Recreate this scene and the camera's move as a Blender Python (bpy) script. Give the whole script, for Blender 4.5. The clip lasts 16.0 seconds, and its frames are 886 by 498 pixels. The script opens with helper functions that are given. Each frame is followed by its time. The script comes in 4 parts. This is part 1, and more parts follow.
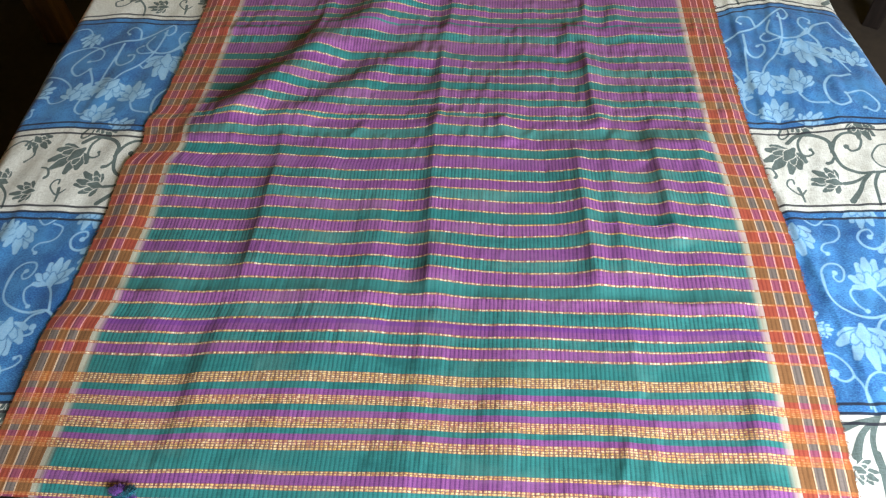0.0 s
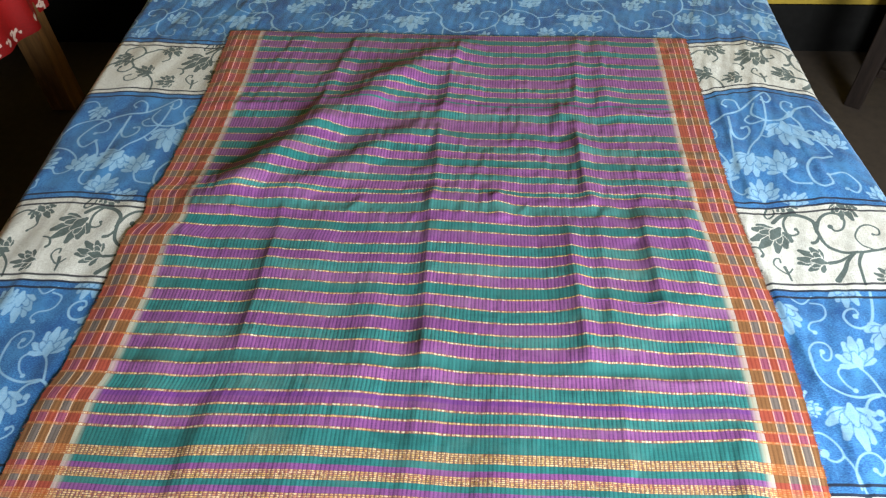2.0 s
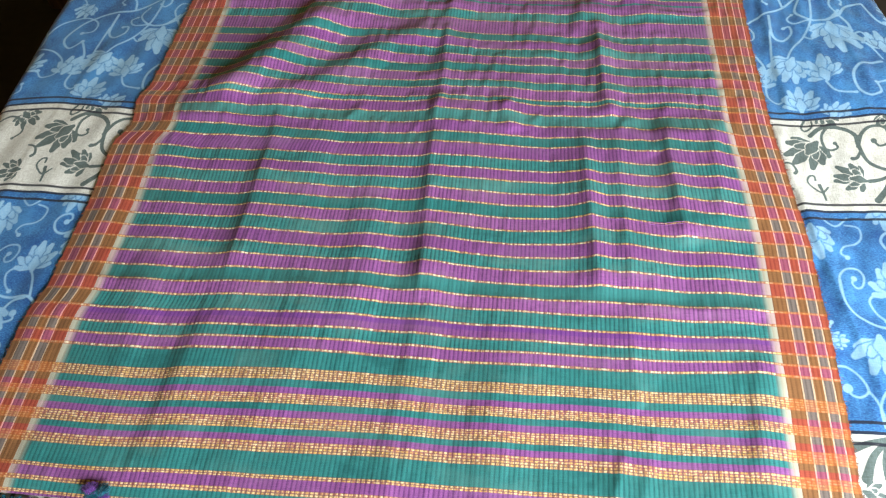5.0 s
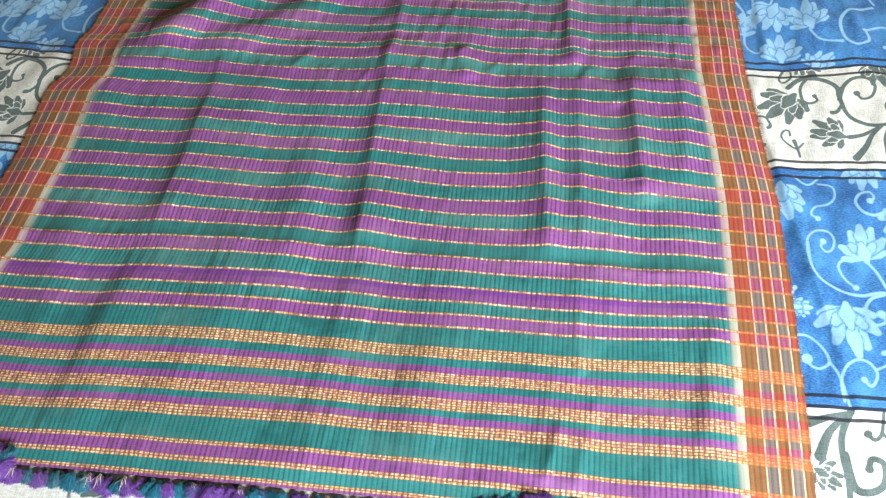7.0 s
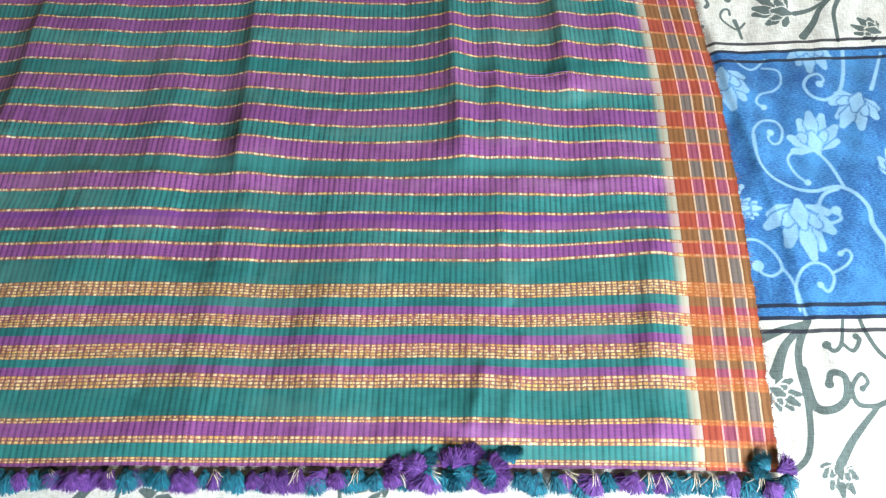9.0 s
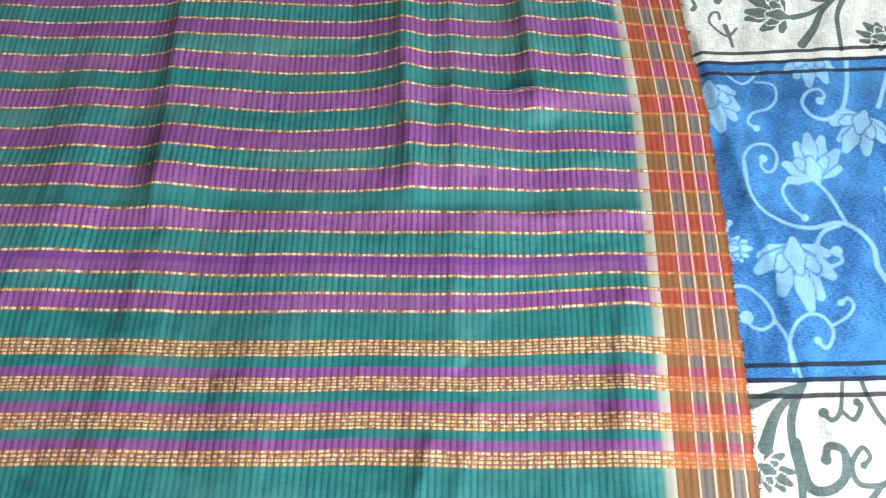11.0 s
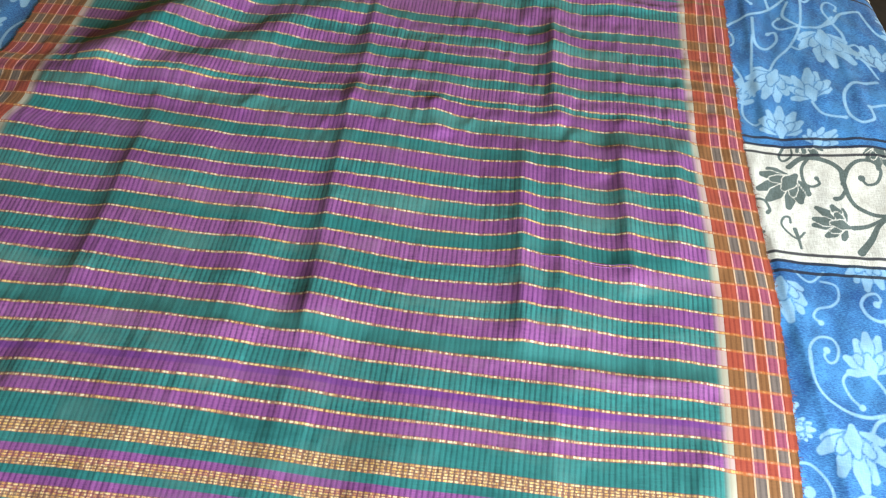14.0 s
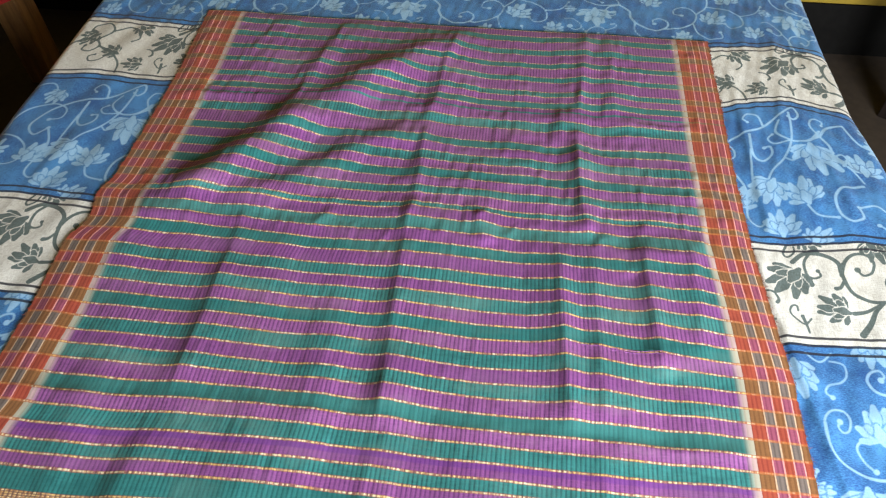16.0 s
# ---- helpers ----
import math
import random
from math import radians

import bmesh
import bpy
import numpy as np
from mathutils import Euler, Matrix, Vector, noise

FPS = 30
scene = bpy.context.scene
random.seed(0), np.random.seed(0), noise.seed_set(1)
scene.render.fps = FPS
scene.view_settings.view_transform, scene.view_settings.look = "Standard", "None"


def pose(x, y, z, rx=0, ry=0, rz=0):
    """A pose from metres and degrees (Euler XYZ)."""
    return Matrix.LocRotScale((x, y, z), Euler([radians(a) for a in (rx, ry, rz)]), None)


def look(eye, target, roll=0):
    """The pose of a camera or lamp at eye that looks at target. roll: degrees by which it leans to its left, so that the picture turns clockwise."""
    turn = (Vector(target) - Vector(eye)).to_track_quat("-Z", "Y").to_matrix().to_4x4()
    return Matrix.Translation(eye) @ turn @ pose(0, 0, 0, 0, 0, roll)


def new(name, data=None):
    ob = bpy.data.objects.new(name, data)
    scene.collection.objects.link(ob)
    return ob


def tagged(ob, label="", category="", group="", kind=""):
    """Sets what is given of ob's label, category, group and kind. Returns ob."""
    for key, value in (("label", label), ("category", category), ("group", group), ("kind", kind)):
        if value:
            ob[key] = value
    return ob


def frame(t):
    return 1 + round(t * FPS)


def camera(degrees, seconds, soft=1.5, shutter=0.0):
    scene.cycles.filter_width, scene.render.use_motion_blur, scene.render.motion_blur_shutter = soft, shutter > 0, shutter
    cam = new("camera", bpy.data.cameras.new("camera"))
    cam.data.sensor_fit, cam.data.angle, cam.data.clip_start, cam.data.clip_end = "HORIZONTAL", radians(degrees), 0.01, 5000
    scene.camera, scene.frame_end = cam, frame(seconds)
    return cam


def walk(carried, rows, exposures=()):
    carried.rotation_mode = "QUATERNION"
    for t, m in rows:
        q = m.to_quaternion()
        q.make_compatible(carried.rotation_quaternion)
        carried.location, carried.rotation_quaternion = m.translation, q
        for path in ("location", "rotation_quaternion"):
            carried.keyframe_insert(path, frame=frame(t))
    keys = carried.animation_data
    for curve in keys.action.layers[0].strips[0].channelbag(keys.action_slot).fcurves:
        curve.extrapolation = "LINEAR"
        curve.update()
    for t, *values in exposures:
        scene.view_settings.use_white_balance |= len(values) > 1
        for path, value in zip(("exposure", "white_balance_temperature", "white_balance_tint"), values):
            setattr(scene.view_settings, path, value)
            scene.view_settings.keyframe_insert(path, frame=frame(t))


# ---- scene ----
cam = camera(62.8, 16.0, soft=1.25)
PATH = [
    (0, (0.108, -0.027, 1.486), (-0.046, 1.168, -0.111), -4.4),
    (0.5, (0.109, -0.029, 1.493), (-0.043, 1.197, -0.079), -4.0),
    (1, (0.109, -0.031, 1.498), (-0.041, 1.22, -0.055), -3.9),
    (1.5, (0.11, -0.03, 1.506), (-0.035, 1.251, -0.024), -3.2),
    (2, (0.107, -0.025, 1.516), (-0.034, 1.303, 0.026), -2.7),
    (2.5, (0.106, -0.019, 1.522), (-0.054, 1.321, 0.045), -3.2),
    (3, (0.103, -0.021, 1.52), (-0.062, 1.321, 0.046), -3.3),
    (3.5, (0.105, -0.017, 1.518), (-0.061, 1.303, 0.025), -3.5),
    (4, (0.113, -0.003, 1.507), (-0.059, 1.261, -0.033), -3.8),
    (4.5, (0.12, 0.009, 1.487), (-0.057, 1.216, -0.098), -3.8),
    (5, (0.14, 0.04, 1.462), (-0.065, 1.159, -0.183), -5.5),
    (5.2, (0.15, 0.048, 1.442), (-0.079, 1.128, -0.226), -6.9),
    (7.3, (0.239, 0.093, 1.382), (0.003, 1.11, -0.324), -7.0),
    (7.5, (0.235, 0.116, 1.37), (0.025, 1.082, -0.368), -7.3),
    (8, (0.25, 0.131, 1.316), (0.088, 1.028, -0.464), -7.5),
    (8.5, (0.259, 0.152, 1.298), (0.113, 1.023, -0.497), -6.9),
    (9, (0.265, 0.144, 1.266), (0.202, 1.015, -0.533), -3.1),
    (9.2, (0.276, 0.158, 1.265), (0.189, 1.034, -0.531), -3.8),
    (11.3, (0.309, 0.271, 1.2), (0.269, 1.066, -0.635), -2.1),
    (11.5, (0.31, 0.282, 1.202), (0.26, 1.096, -0.624), -2.4),
    (12, (0.301, 0.295, 1.216), (0.239, 1.164, -0.584), -1.7),
    (12.5, (0.285, 0.294, 1.237), (0.226, 1.209, -0.541), 0.4),
    (13, (0.267, 0.283, 1.262), (0.192, 1.25, -0.487), 1.0),
    (13.5, (0.245, 0.268, 1.296), (0.149, 1.278, -0.427), 0.6),
    (14, (0.203, 0.231, 1.338), (0.089, 1.289, -0.356), 1.7),
    (14.5, (0.176, 0.204, 1.367), (0.017, 1.296, -0.301), -0.3),
    (15, (0.163, 0.173, 1.398), (0.007, 1.34, -0.218), -0.3),
    (15.5, (0.161, 0.148, 1.427), (0.011, 1.353, -0.163), -1.1),
    (16, (0.155, 0.135, 1.457), (-0.02, 1.411, -0.073), -1.2),
]
EXPOSURES = [(0.0, 0.05, 6500, 10), (2.5, 0.18, 6550, 9), (5.0, 0.2, 6650, 9), (7.5, 0.12, 6500, 10), (9.0, -0.12, 6400, 9), (11.5, -0.18, 6300, 7), (12.5, -0.12, 6250, 6), (13.5, 0.0, 6450, 8), (14.5, 0.14, 6650, 10), (16.0, 0.14, 6750, 13)]
walk(cam, [(t, look(eye, target, roll)) for t, eye, target, roll in PATH], exposures=EXPOSURES)

# ---- light ----
world = bpy.data.worlds.new("sky")
scene.world = world
world.use_nodes = True
wt = world.node_tree
sky = wt.nodes.new("ShaderNodeTexSky")
sky.sky_type, sky.sun_disc = "NISHITA", False
sky.sun_elevation, sky.sun_rotation = radians(40), radians(130)
wt.links.new(sky.outputs[0], wt.nodes["Background"].inputs[0])
wt.nodes["Background"].inputs[1].default_value = 0.1

ROOM = (-2.3, 2.3, -1.1, 2.35, 2.7)      # x0, x1, y0, y1, height
WIN = (0.75, 2.05, 0.80, 1.95)              # window in the near wall: x0, x1, z0, z1


def area_lamp(name, matrix, w, h, watts, color):
    data = bpy.data.lights.new(name, "AREA")
    data.shape, data.size, data.size_y, data.energy, data.color = "RECTANGLE", w, h, watts, color
    ob = new(name, data)
    ob.matrix_world = matrix
    return ob


area_lamp("window_daylight", look(((WIN[0] + WIN[1]) / 2, ROOM[2] + 0.02, (WIN[2] + WIN[3]) / 2), (0.0, 0.9, 0.55)),
          WIN[1] - WIN[0] - 0.1, WIN[3] - WIN[2] - 0.1, 183.0, (0.86, 0.95, 1.0))


# ---- node helpers ----
class Mat:
    def __init__(self, name, rough=0.8):
        self.m = bpy.data.materials.new(name)
        self.m.use_nodes = True
        self.t = self.m.node_tree
        self.p = self.t.nodes["Principled BSDF"]
        self.p.inputs["Roughness"].default_value = rough

    def put(self, sock, v):
        if isinstance(v, bpy.types.NodeSocket):
            self.t.links.new(v, sock)
        elif v is not None:
            if isinstance(v, tuple) and len(v) == 3 and sock.type == "RGBA":
                v = (*v, 1.0)
            sock.default_value = v

    def node(self, kind, **kw):
        n = self.t.nodes.new(kind)
        for k, v in kw.items():
            setattr(n, k, v)
        return n

    def attr(self, name):
        return self.node("ShaderNodeAttribute", attribute_name=name).outputs["Fac"]

    def math(self, op, a, b=None, c=None):
        n = self.node("ShaderNodeMath", operation=op)
        for s, v in zip(n.inputs, (a, b, c)):
            self.put(s, v)
        return n.outputs[0]

    def step(self, v, lo, hi, a=0.0, b=1.0):
        n = self.node("ShaderNodeMapRange", interpolation_type="SMOOTHSTEP")
        for s, x in zip(n.inputs, (v, lo, hi, a, b)):
            self.put(s, x)
        return n.outputs[0]

    def mix(self, f, a, b, mode="MIX"):
        n = self.node("ShaderNodeMix", data_type="RGBA", blend_type=mode)
        self.put(n.inputs[0], f)
        self.put(n.inputs[6], a)
        self.put(n.inputs[7], b)
        return n.outputs[2]

    def noise(self, scale, detail=3.0, rough=0.55, vec=None, stretch=None):
        n = self.node("ShaderNodeTexNoise")
        n.inputs["Scale"].default_value, n.inputs["Detail"].default_value, n.inputs["Roughness"].default_value = scale, detail, rough
        if vec is None:
            vec = self.node("ShaderNodeTexCoord").outputs["Object"]
        if stretch:
            mp = self.node("ShaderNodeMapping")
            mp.inputs["Scale"].default_value = stretch
            self.put(mp.inputs[0], vec)
            vec = mp.outputs[0]
        self.put(n.inputs["Vector"], vec)
        return n.outputs[0]

    def bump(self, h, strength, dist):
        n = self.node("ShaderNodeBump")
        n.inputs["Strength"].default_value, n.inputs["Distance"].default_value = strength, dist
        self.put(n.inputs["Height"], h)
        self.put(self.p.inputs["Normal"], n.outputs[0])
        return n

    def base(self, v):
        self.put(self.p.inputs["Base Color"], v)
        return self


def srgb(r, g, b):
    return tuple((c / 255 / 12.92 if c <= 10 else ((c / 255 + 0.055) / 1.055) ** 2.4) for c in (r, g, b))


# ---- materials ----
def plain(name, color, rough=0.7, vary=0.25, scale=6.0, fine=60.0, bump=0.15, stretch=None, sheen=0.0, dist=0.002):
    """Plain surface with large stains and fine grain."""
    m = Mat(name, rough)
    a, b = m.noise(scale, 4, stretch=stretch), m.noise(fine, 3, stretch=stretch)
    f = m.math("MULTIPLY_ADD", a, 0.6, m.math("MULTIPLY", b, 0.4))
    lo, hi = tuple(c * (1 - vary) for c in color), tuple(min(1, c * (1 + vary)) for c in color)
    m.base(m.mix(m.step(f, 0.3, 0.7), lo, hi))
    m.bump(b, bump, dist)
    m.p.inputs["Sheen Weight"].default_value = sheen
    return m.m


def wood(name, color, rough=0.5):
    m = Mat(name, rough)
    g = m.noise(3.0, 6, 0.6, stretch=(18, 18, 1.2))
    f = m.noise(40.0, 3, 0.6, stretch=(10, 10, 1))
    v = m.math("MULTIPLY_ADD", g, 0.7, m.math("MULTIPLY", f, 0.3))
    m.base(m.mix(m.step(v, 0.35, 0.65), tuple(c * 0.55 for c in color), tuple(c * 1.25 for c in color)))
    m.bump(f, 0.2, 0.001)
    return m.m


def sheet_material():
    """Printed cotton: blue and unbleached bands with vines, and three dark lines at each change."""
    m = Mat("printed_cotton", 0.72)
    yp = m.attr("band_y")
    q = m.math("MULTIPLY", m.math("FRACT", m.math("DIVIDE", m.math("SUBTRACT", yp, BAND0), PERIOD)), PERIOD)  # 0..PERIOD, white first
    slub_x = m.noise(1.0, 3, 0.7, stretch=(100, 850, 60))
    slub_y = m.noise(1.0, 3, 0.7, stretch=(850, 80, 60))
    grain = m.noise(1.0, 3, 0.7, stretch=(260, 800, 60))
    slub = m.math("MULTIPLY_ADD", slub_x, 0.5, m.math("MULTIPLY", slub_y, 0.5))
    blot = m.noise(9.0, 4, 0.6)
    white = m.mix(m.step(slub, 0.38, 0.60), srgb(202, 196, 186), srgb(242, 240, 232))
    white = m.mix(m.step(blot, 0.3, 0.75, 0.0, 0.25), white, srgb(214, 202, 180))
    ink_w = m.step(m.attr("ink_white"), -0.0004, 0.0006, 1.0, 0.0)
    grey = m.mix(m.step(slub, 0.35, 0.65), srgb(46, 66, 64), srgb(84, 104, 102))
    white = m.mix(m.math("MULTIPLY", ink_w, 0.93), white, grey)
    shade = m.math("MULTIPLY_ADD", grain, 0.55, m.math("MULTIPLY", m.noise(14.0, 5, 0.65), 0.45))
    blue = m.mix(m.step(shade, 0.37, 0.61), srgb(16, 76, 142), srgb(72, 144, 204))
    ink = m.attr("ink_blue")
    pale = m.mix(m.step(slub, 0.3, 0.7), srgb(138, 190, 228), srgb(180, 218, 242))
    blue = m.mix(m.math("MULTIPLY", m.step(ink, -0.0009, 0.0014, 1.0, 0.0), m.step(blot, 0.3, 0.7, 0.9, 0.7)), blue, pale)
    isblue = m.step(q, WHITE - 0.0006, WHITE + 0.0006)
    col = m.mix(isblue, white, blue)
    d = None
    for at, half in ((-0.002, 0.0023), (0.0115, 0.0023), (WHITE - 0.0125, 0.0023), (WHITE + 0.002, 0.0023), (WHITE + 0.0160, 0.0023), (PERIOD - 0.0165, 0.0023), (PERIOD - 0.002, 0.0023)):
        k = m.math("SUBTRACT", m.math("ABSOLUTE", m.math("SUBTRACT", q, at)), half)
        d = k if d is None else m.math("MINIMUM", d, k)
    col = m.mix(m.step(d, -0.0006, 0.0006, 0.93, 0.0), col, srgb(10, 12, 34))
    m.base(col)
    m.bump(slub, 0.35, 0.0012)
    m.p.inputs["Sheen Weight"].default_value = 0.12
    return m.m


def cloth_material():
    """Striped hand-woven cotton with ribs, metallic weft lines and checked borders."""
    m = Mat("striped_handloom", 0.62)
    u, v, weft, gold, zari, tone, dash = (m.attr(n) for n in ("cu", "cv", "weft", "goldline", "zari", "tone", "tone2"))
    vec = m.node("ShaderNodeCombineXYZ")
    m.put(vec.inputs[0], u)
    m.put(vec.inputs[1], v)
    vec = vec.outputs[0]
    rib = m.math("SINE", m.math("MULTIPLY", u, 2 * math.pi / RIB))
    streak = m.noise(1.0, 2, 0.6, vec=vec, stretch=(330, 45, 1))
    fine = m.noise(1.0, 2, 0.6, vec=vec, stretch=(1500, 1500, 1))
    weave = m.noise(1.0, 2, 0.5, vec=vec, stretch=(60, 1400, 1))
    groove = m.step(rib, -1.0, 0.3)
    r = m.math("MULTIPLY_ADD", groove, 0.22, m.math("MULTIPLY_ADD", streak, 0.30, m.math("MULTIPLY_ADD", fine, 0.5, m.math("MULTIPLY", weave, 0.45))))
    lift = m.step(r, 0.40, 1.02)
    patch = m.noise(1.0, 4, 0.65, vec=vec, stretch=(7, 18, 1))
    purple = m.mix(lift, srgb(67, 20, 77), srgb(164, 95, 159))
    purple = m.mix(m.step(patch, 0.46, 0.70, 0.0, 0.5), purple, srgb(148, 108, 140))
    purple = m.mix(m.math("MULTIPLY", dash, 0.25), purple, srgb(106, 36, 122))
    purple = m.mix(m.step(tone, 0.5, 1.0, 0.0, 0.45), purple, srgb(100, 40, 140))
    green = m.mix(lift, srgb(0, 50, 58), srgb(58, 146, 142))
    green = m.mix(m.step(patch, 0.46, 0.70, 0.0, 0.55), green, srgb(96, 138, 130))
    green = m.mix(m.step(patch, 0.46, 0.30, 0.0, 0.55), green, srgb(0, 74, 78))
    green = m.mix(m.step(tone, 0.5, 0.0, 0.0, 0.5), green, srgb(84, 142, 136))
    green = m.mix(m.math("MULTIPLY", dash, 0.5), green, srgb(0, 98, 96))
    ispurple = m.step(weft, -0.0008, 0.0008)
    body = m.mix(ispurple, green, purple)
    # checked border
    a = m.attr("edge_band")
    ramp = m.node("ShaderNodeValToRGB")
    ramp.color_ramp.interpolation = "CONSTANT"
    stops = ((0.0, 0.0), (0.105, 0.5), (0.340, 1.0), (0.366, 0.25), (0.510, 1.0), (0.536, 0.5), (0.680, 1.0), (0.706, 0.25), (0.845, 1.0), (0.871, 0.5))
    el = ramp.color_ramp.elements
    while len(el) < len(stops):
        el.new(0.5)
    for e, (pos, val) in zip(el, stops):
        e.position, e.color = pos, (val, val, val, 1)
    m.put(ramp.inputs[0], a)
    col = ramp.outputs[0]
    cream = m.mix(0.42, srgb(232, 208, 180), body)
    orange = m.mix(ispurple, m.mix(lift, srgb(112, 70, 34), srgb(152, 102, 60)), m.mix(lift, srgb(138, 46, 34), srgb(182, 82, 60)))
    dull = m.mix(ispurple, m.mix(lift, srgb(88, 80, 78), srgb(130, 118, 112)), m.mix(lift, srgb(122, 48, 80), srgb(170, 88, 116)))
    dull = m.mix(m.step(v, 0.85, 1.3, 0.1, 0.6), dull, orange)
    pink = m.mix(ispurple, srgb(214, 180, 150), srgb(238, 160, 158))
    border = m.mix(m.math("COMPARE", col, 0.5, 0.1), cream, orange)
    border = m.mix(m.math("COMPARE", col, 0.25, 0.1), border, dull)
    border = m.mix(m.math("COMPARE", col, 1.0, 0.1), border, pink)
    edge = m.step(a, -0.09, 0.07)
    surface = m.mix(edge, body, border)
    # metallic weft: a red core line with broken glints, and broad bands of such lines
    jit = m.math("MULTIPLY", m.noise(1.0, 2, 0.5, vec=vec, stretch=(260, 4, 1)), 0.0014)
    aw = m.math("ABSOLUTE", m.math("ADD", weft, m.math("SUBTRACT", jit, 0.0007)))
    line = m.math("MULTIPLY", m.step(aw, 0.0007, 0.0015, 1.0, 0.0), gold)
    core = m.math("MULTIPLY", m.step(aw, 0.0016, 0.0024, 1.0, 0.0), gold)
    row = m.math("FLOOR", m.math("ADD", zari, 0.25))
    rowvec = m.node("ShaderNodeCombineXYZ")
    m.put(rowvec.inputs[0], u)
    m.put(rowvec.inputs[1], m.math("MULTIPLY_ADD", row, 0.37, m.math("MULTIPLY", m.math("SNAP", v, 0.012), 9.0)))
    rowvec = rowvec.outputs[0]
    glint = m.noise(1.0, 3, 0.75, vec=rowvec, stretch=(230, 3, 1))
    warm = m.noise(1.0, 2, 0.6, vec=rowvec, stretch=(22, 2, 1))
    ribline = m.step(m.math("MULTIPLY_ADD", glint, 1.2, m.math("SUBTRACT", rib, 0.6)), -0.75, -0.1, 0.5, 1.0)
    dashes = m.math("MULTIPLY", m.step(glint, 0.40, 0.54, 0.08, 1.0), ribline)
    bandl = m.math("SINE", m.math("MULTIPLY", m.math("MULTIPLY_ADD", jit, 300.0, m.math("SUBTRACT", zari, 0.18)), 2 * math.pi))
    inband = m.step(m.attr("zari_in"), -0.0004, 0.0004)
    bline = m.math("MULTIPLY", m.step(bandl, -0.9, 0.2), inband)
    goldmask = m.math("MAXIMUM", m.math("MULTIPLY", line, dashes), m.math("MULTIPLY", bline, m.math("MULTIPLY", m.step(glint, 0.28, 0.56, 0.35, 1.0), m.step(m.math("MULTIPLY_ADD", glint, 1.6, m.math("MULTIPLY_ADD", rib, 0.4, -0.8)), -0.4, 0.2, 0.15, 1.0))))
    outer = m.math("MULTIPLY_ADD", m.step(a, 0.08, 0.16), -0.72, 1.0)
    goldmask = m.math("MULTIPLY", goldmask, outer)
    under = m.math("MULTIPLY", m.math("MAXIMUM", m.math("MULTIPLY", core, 0.7), m.math("MULTIPLY", inband, 0.75)), outer)
    surface = m.mix(under, surface, m.mix(lift, srgb(104, 50, 46), srgb(176, 110, 88)))
    orangeband = m.math("MULTIPLY", m.math("MAXIMUM", inband, core), edge)
    surface = m.mix(m.math("MULTIPLY", orangeband, 0.42), surface, srgb(214, 108, 34))
    thread = m.mix(m.step(glint, 0.42, 0.62), srgb(222, 164, 92), srgb(255, 240, 205))
    thread = m.mix(m.step(warm, 0.50, 0.62, 0.0, 0.6), thread, srgb(255, 204, 84))
    thread = m.mix(m.math("MULTIPLY", inband, 0.45), thread, m.mix(m.step(glint, 0.4, 0.6), srgb(196, 132, 66), srgb(246, 196, 104)))
    surface = m.mix(goldmask, surface, thread)
    m.base(surface)
    m.put(m.p.inputs["Metallic"], m.math("MULTIPLY", goldmask, 0.1))
    m.put(m.p.inputs["Roughness"], m.math("MULTIPLY_ADD", goldmask, -0.22, 0.62))
    m.bump(m.math("ADD", m.math("MULTIPLY", rib, 0.18), m.math("ADD", m.math("MULTIPLY", goldmask, 0.8), m.math("MULTIPLY", fine, 0.5))), 0.4, 0.0006)
    m.p.inputs["Sheen Weight"].default_value = 0.1
    return m.m


PERIOD, WHITE, BAND0 = 0.549, 0.193, 0.7685   # repeat of the bands, width of the pale band, start of one
RIB = 0.0060
M_SHEET = sheet_material()
M_CLOTH = cloth_material()
M_FLOOR = plain("cement_floor", (0.038, 0.026, 0.018), 0.75, 0.3, 2.5, 40)
M_YELLOW = plain("ochre_distemper", (0.27, 0.175, 0.012), 0.8, 0.2, 2.0, 50)
M_BLACK = plain("black_oil_paint", (0.006, 0.0055, 0.005), 0.8, 0.3, 4.0, 60)
M_BLACK.node_tree.nodes["Principled BSDF"].inputs["Specular IOR Level"].default_value = 0.08
# ochre of the unseen walls, darkened so they throw back less light
M_DIM = plain("darkened_ochre", (0.13, 0.085, 0.02), 0.85, 0.2, 2.0, 50)
# unseen ceiling: dark colour keeps bounce light down and shadows deep
M_CEIL = plain("darkened_ceiling", (0.09, 0.07, 0.05), 0.9, 0.15, 2.0, 40)
M_WOOD = wood("planed_wood", (0.24, 0.115, 0.04))
M_DARKWOOD = wood("dark_wood", (0.013, 0.008, 0.006), 0.6)
M_DARKWOOD.node_tree.nodes["Principled BSDF"].inputs["Specular IOR Level"].default_value = 0.15
M_TICK = plain("mattress_ticking", (0.45, 0.42, 0.38), 0.9, 0.1)


# ---- mesh helpers ----
def part(name, bm, material, parent=None, label=""):
    me = bpy.data.meshes.new(name)
    bm.to_mesh(me)
    bm.free()
    if material:
        me.materials.append(material)
    ob = new(name, me)
    if parent is not None:
        ob.parent = parent
    if label:
        ob["label"] = label
    return ob


def box(x0, x1, y0, y1, z0, z1, bevel=0.0, seg=2):
    bm = bmesh.new()
    bmesh.ops.create_cube(bm, size=1, matrix=Matrix.Translation(((x0 + x1) / 2, (y0 + y1) / 2, (z0 + z1) / 2)) @ Matrix.Diagonal((x1 - x0, y1 - y0, z1 - z0, 1)))
    if bevel:
        bmesh.ops.bevel(bm, geom=bm.edges[:], offset=bevel, segments=seg, affect="EDGES", profile=0.5)
    return bm


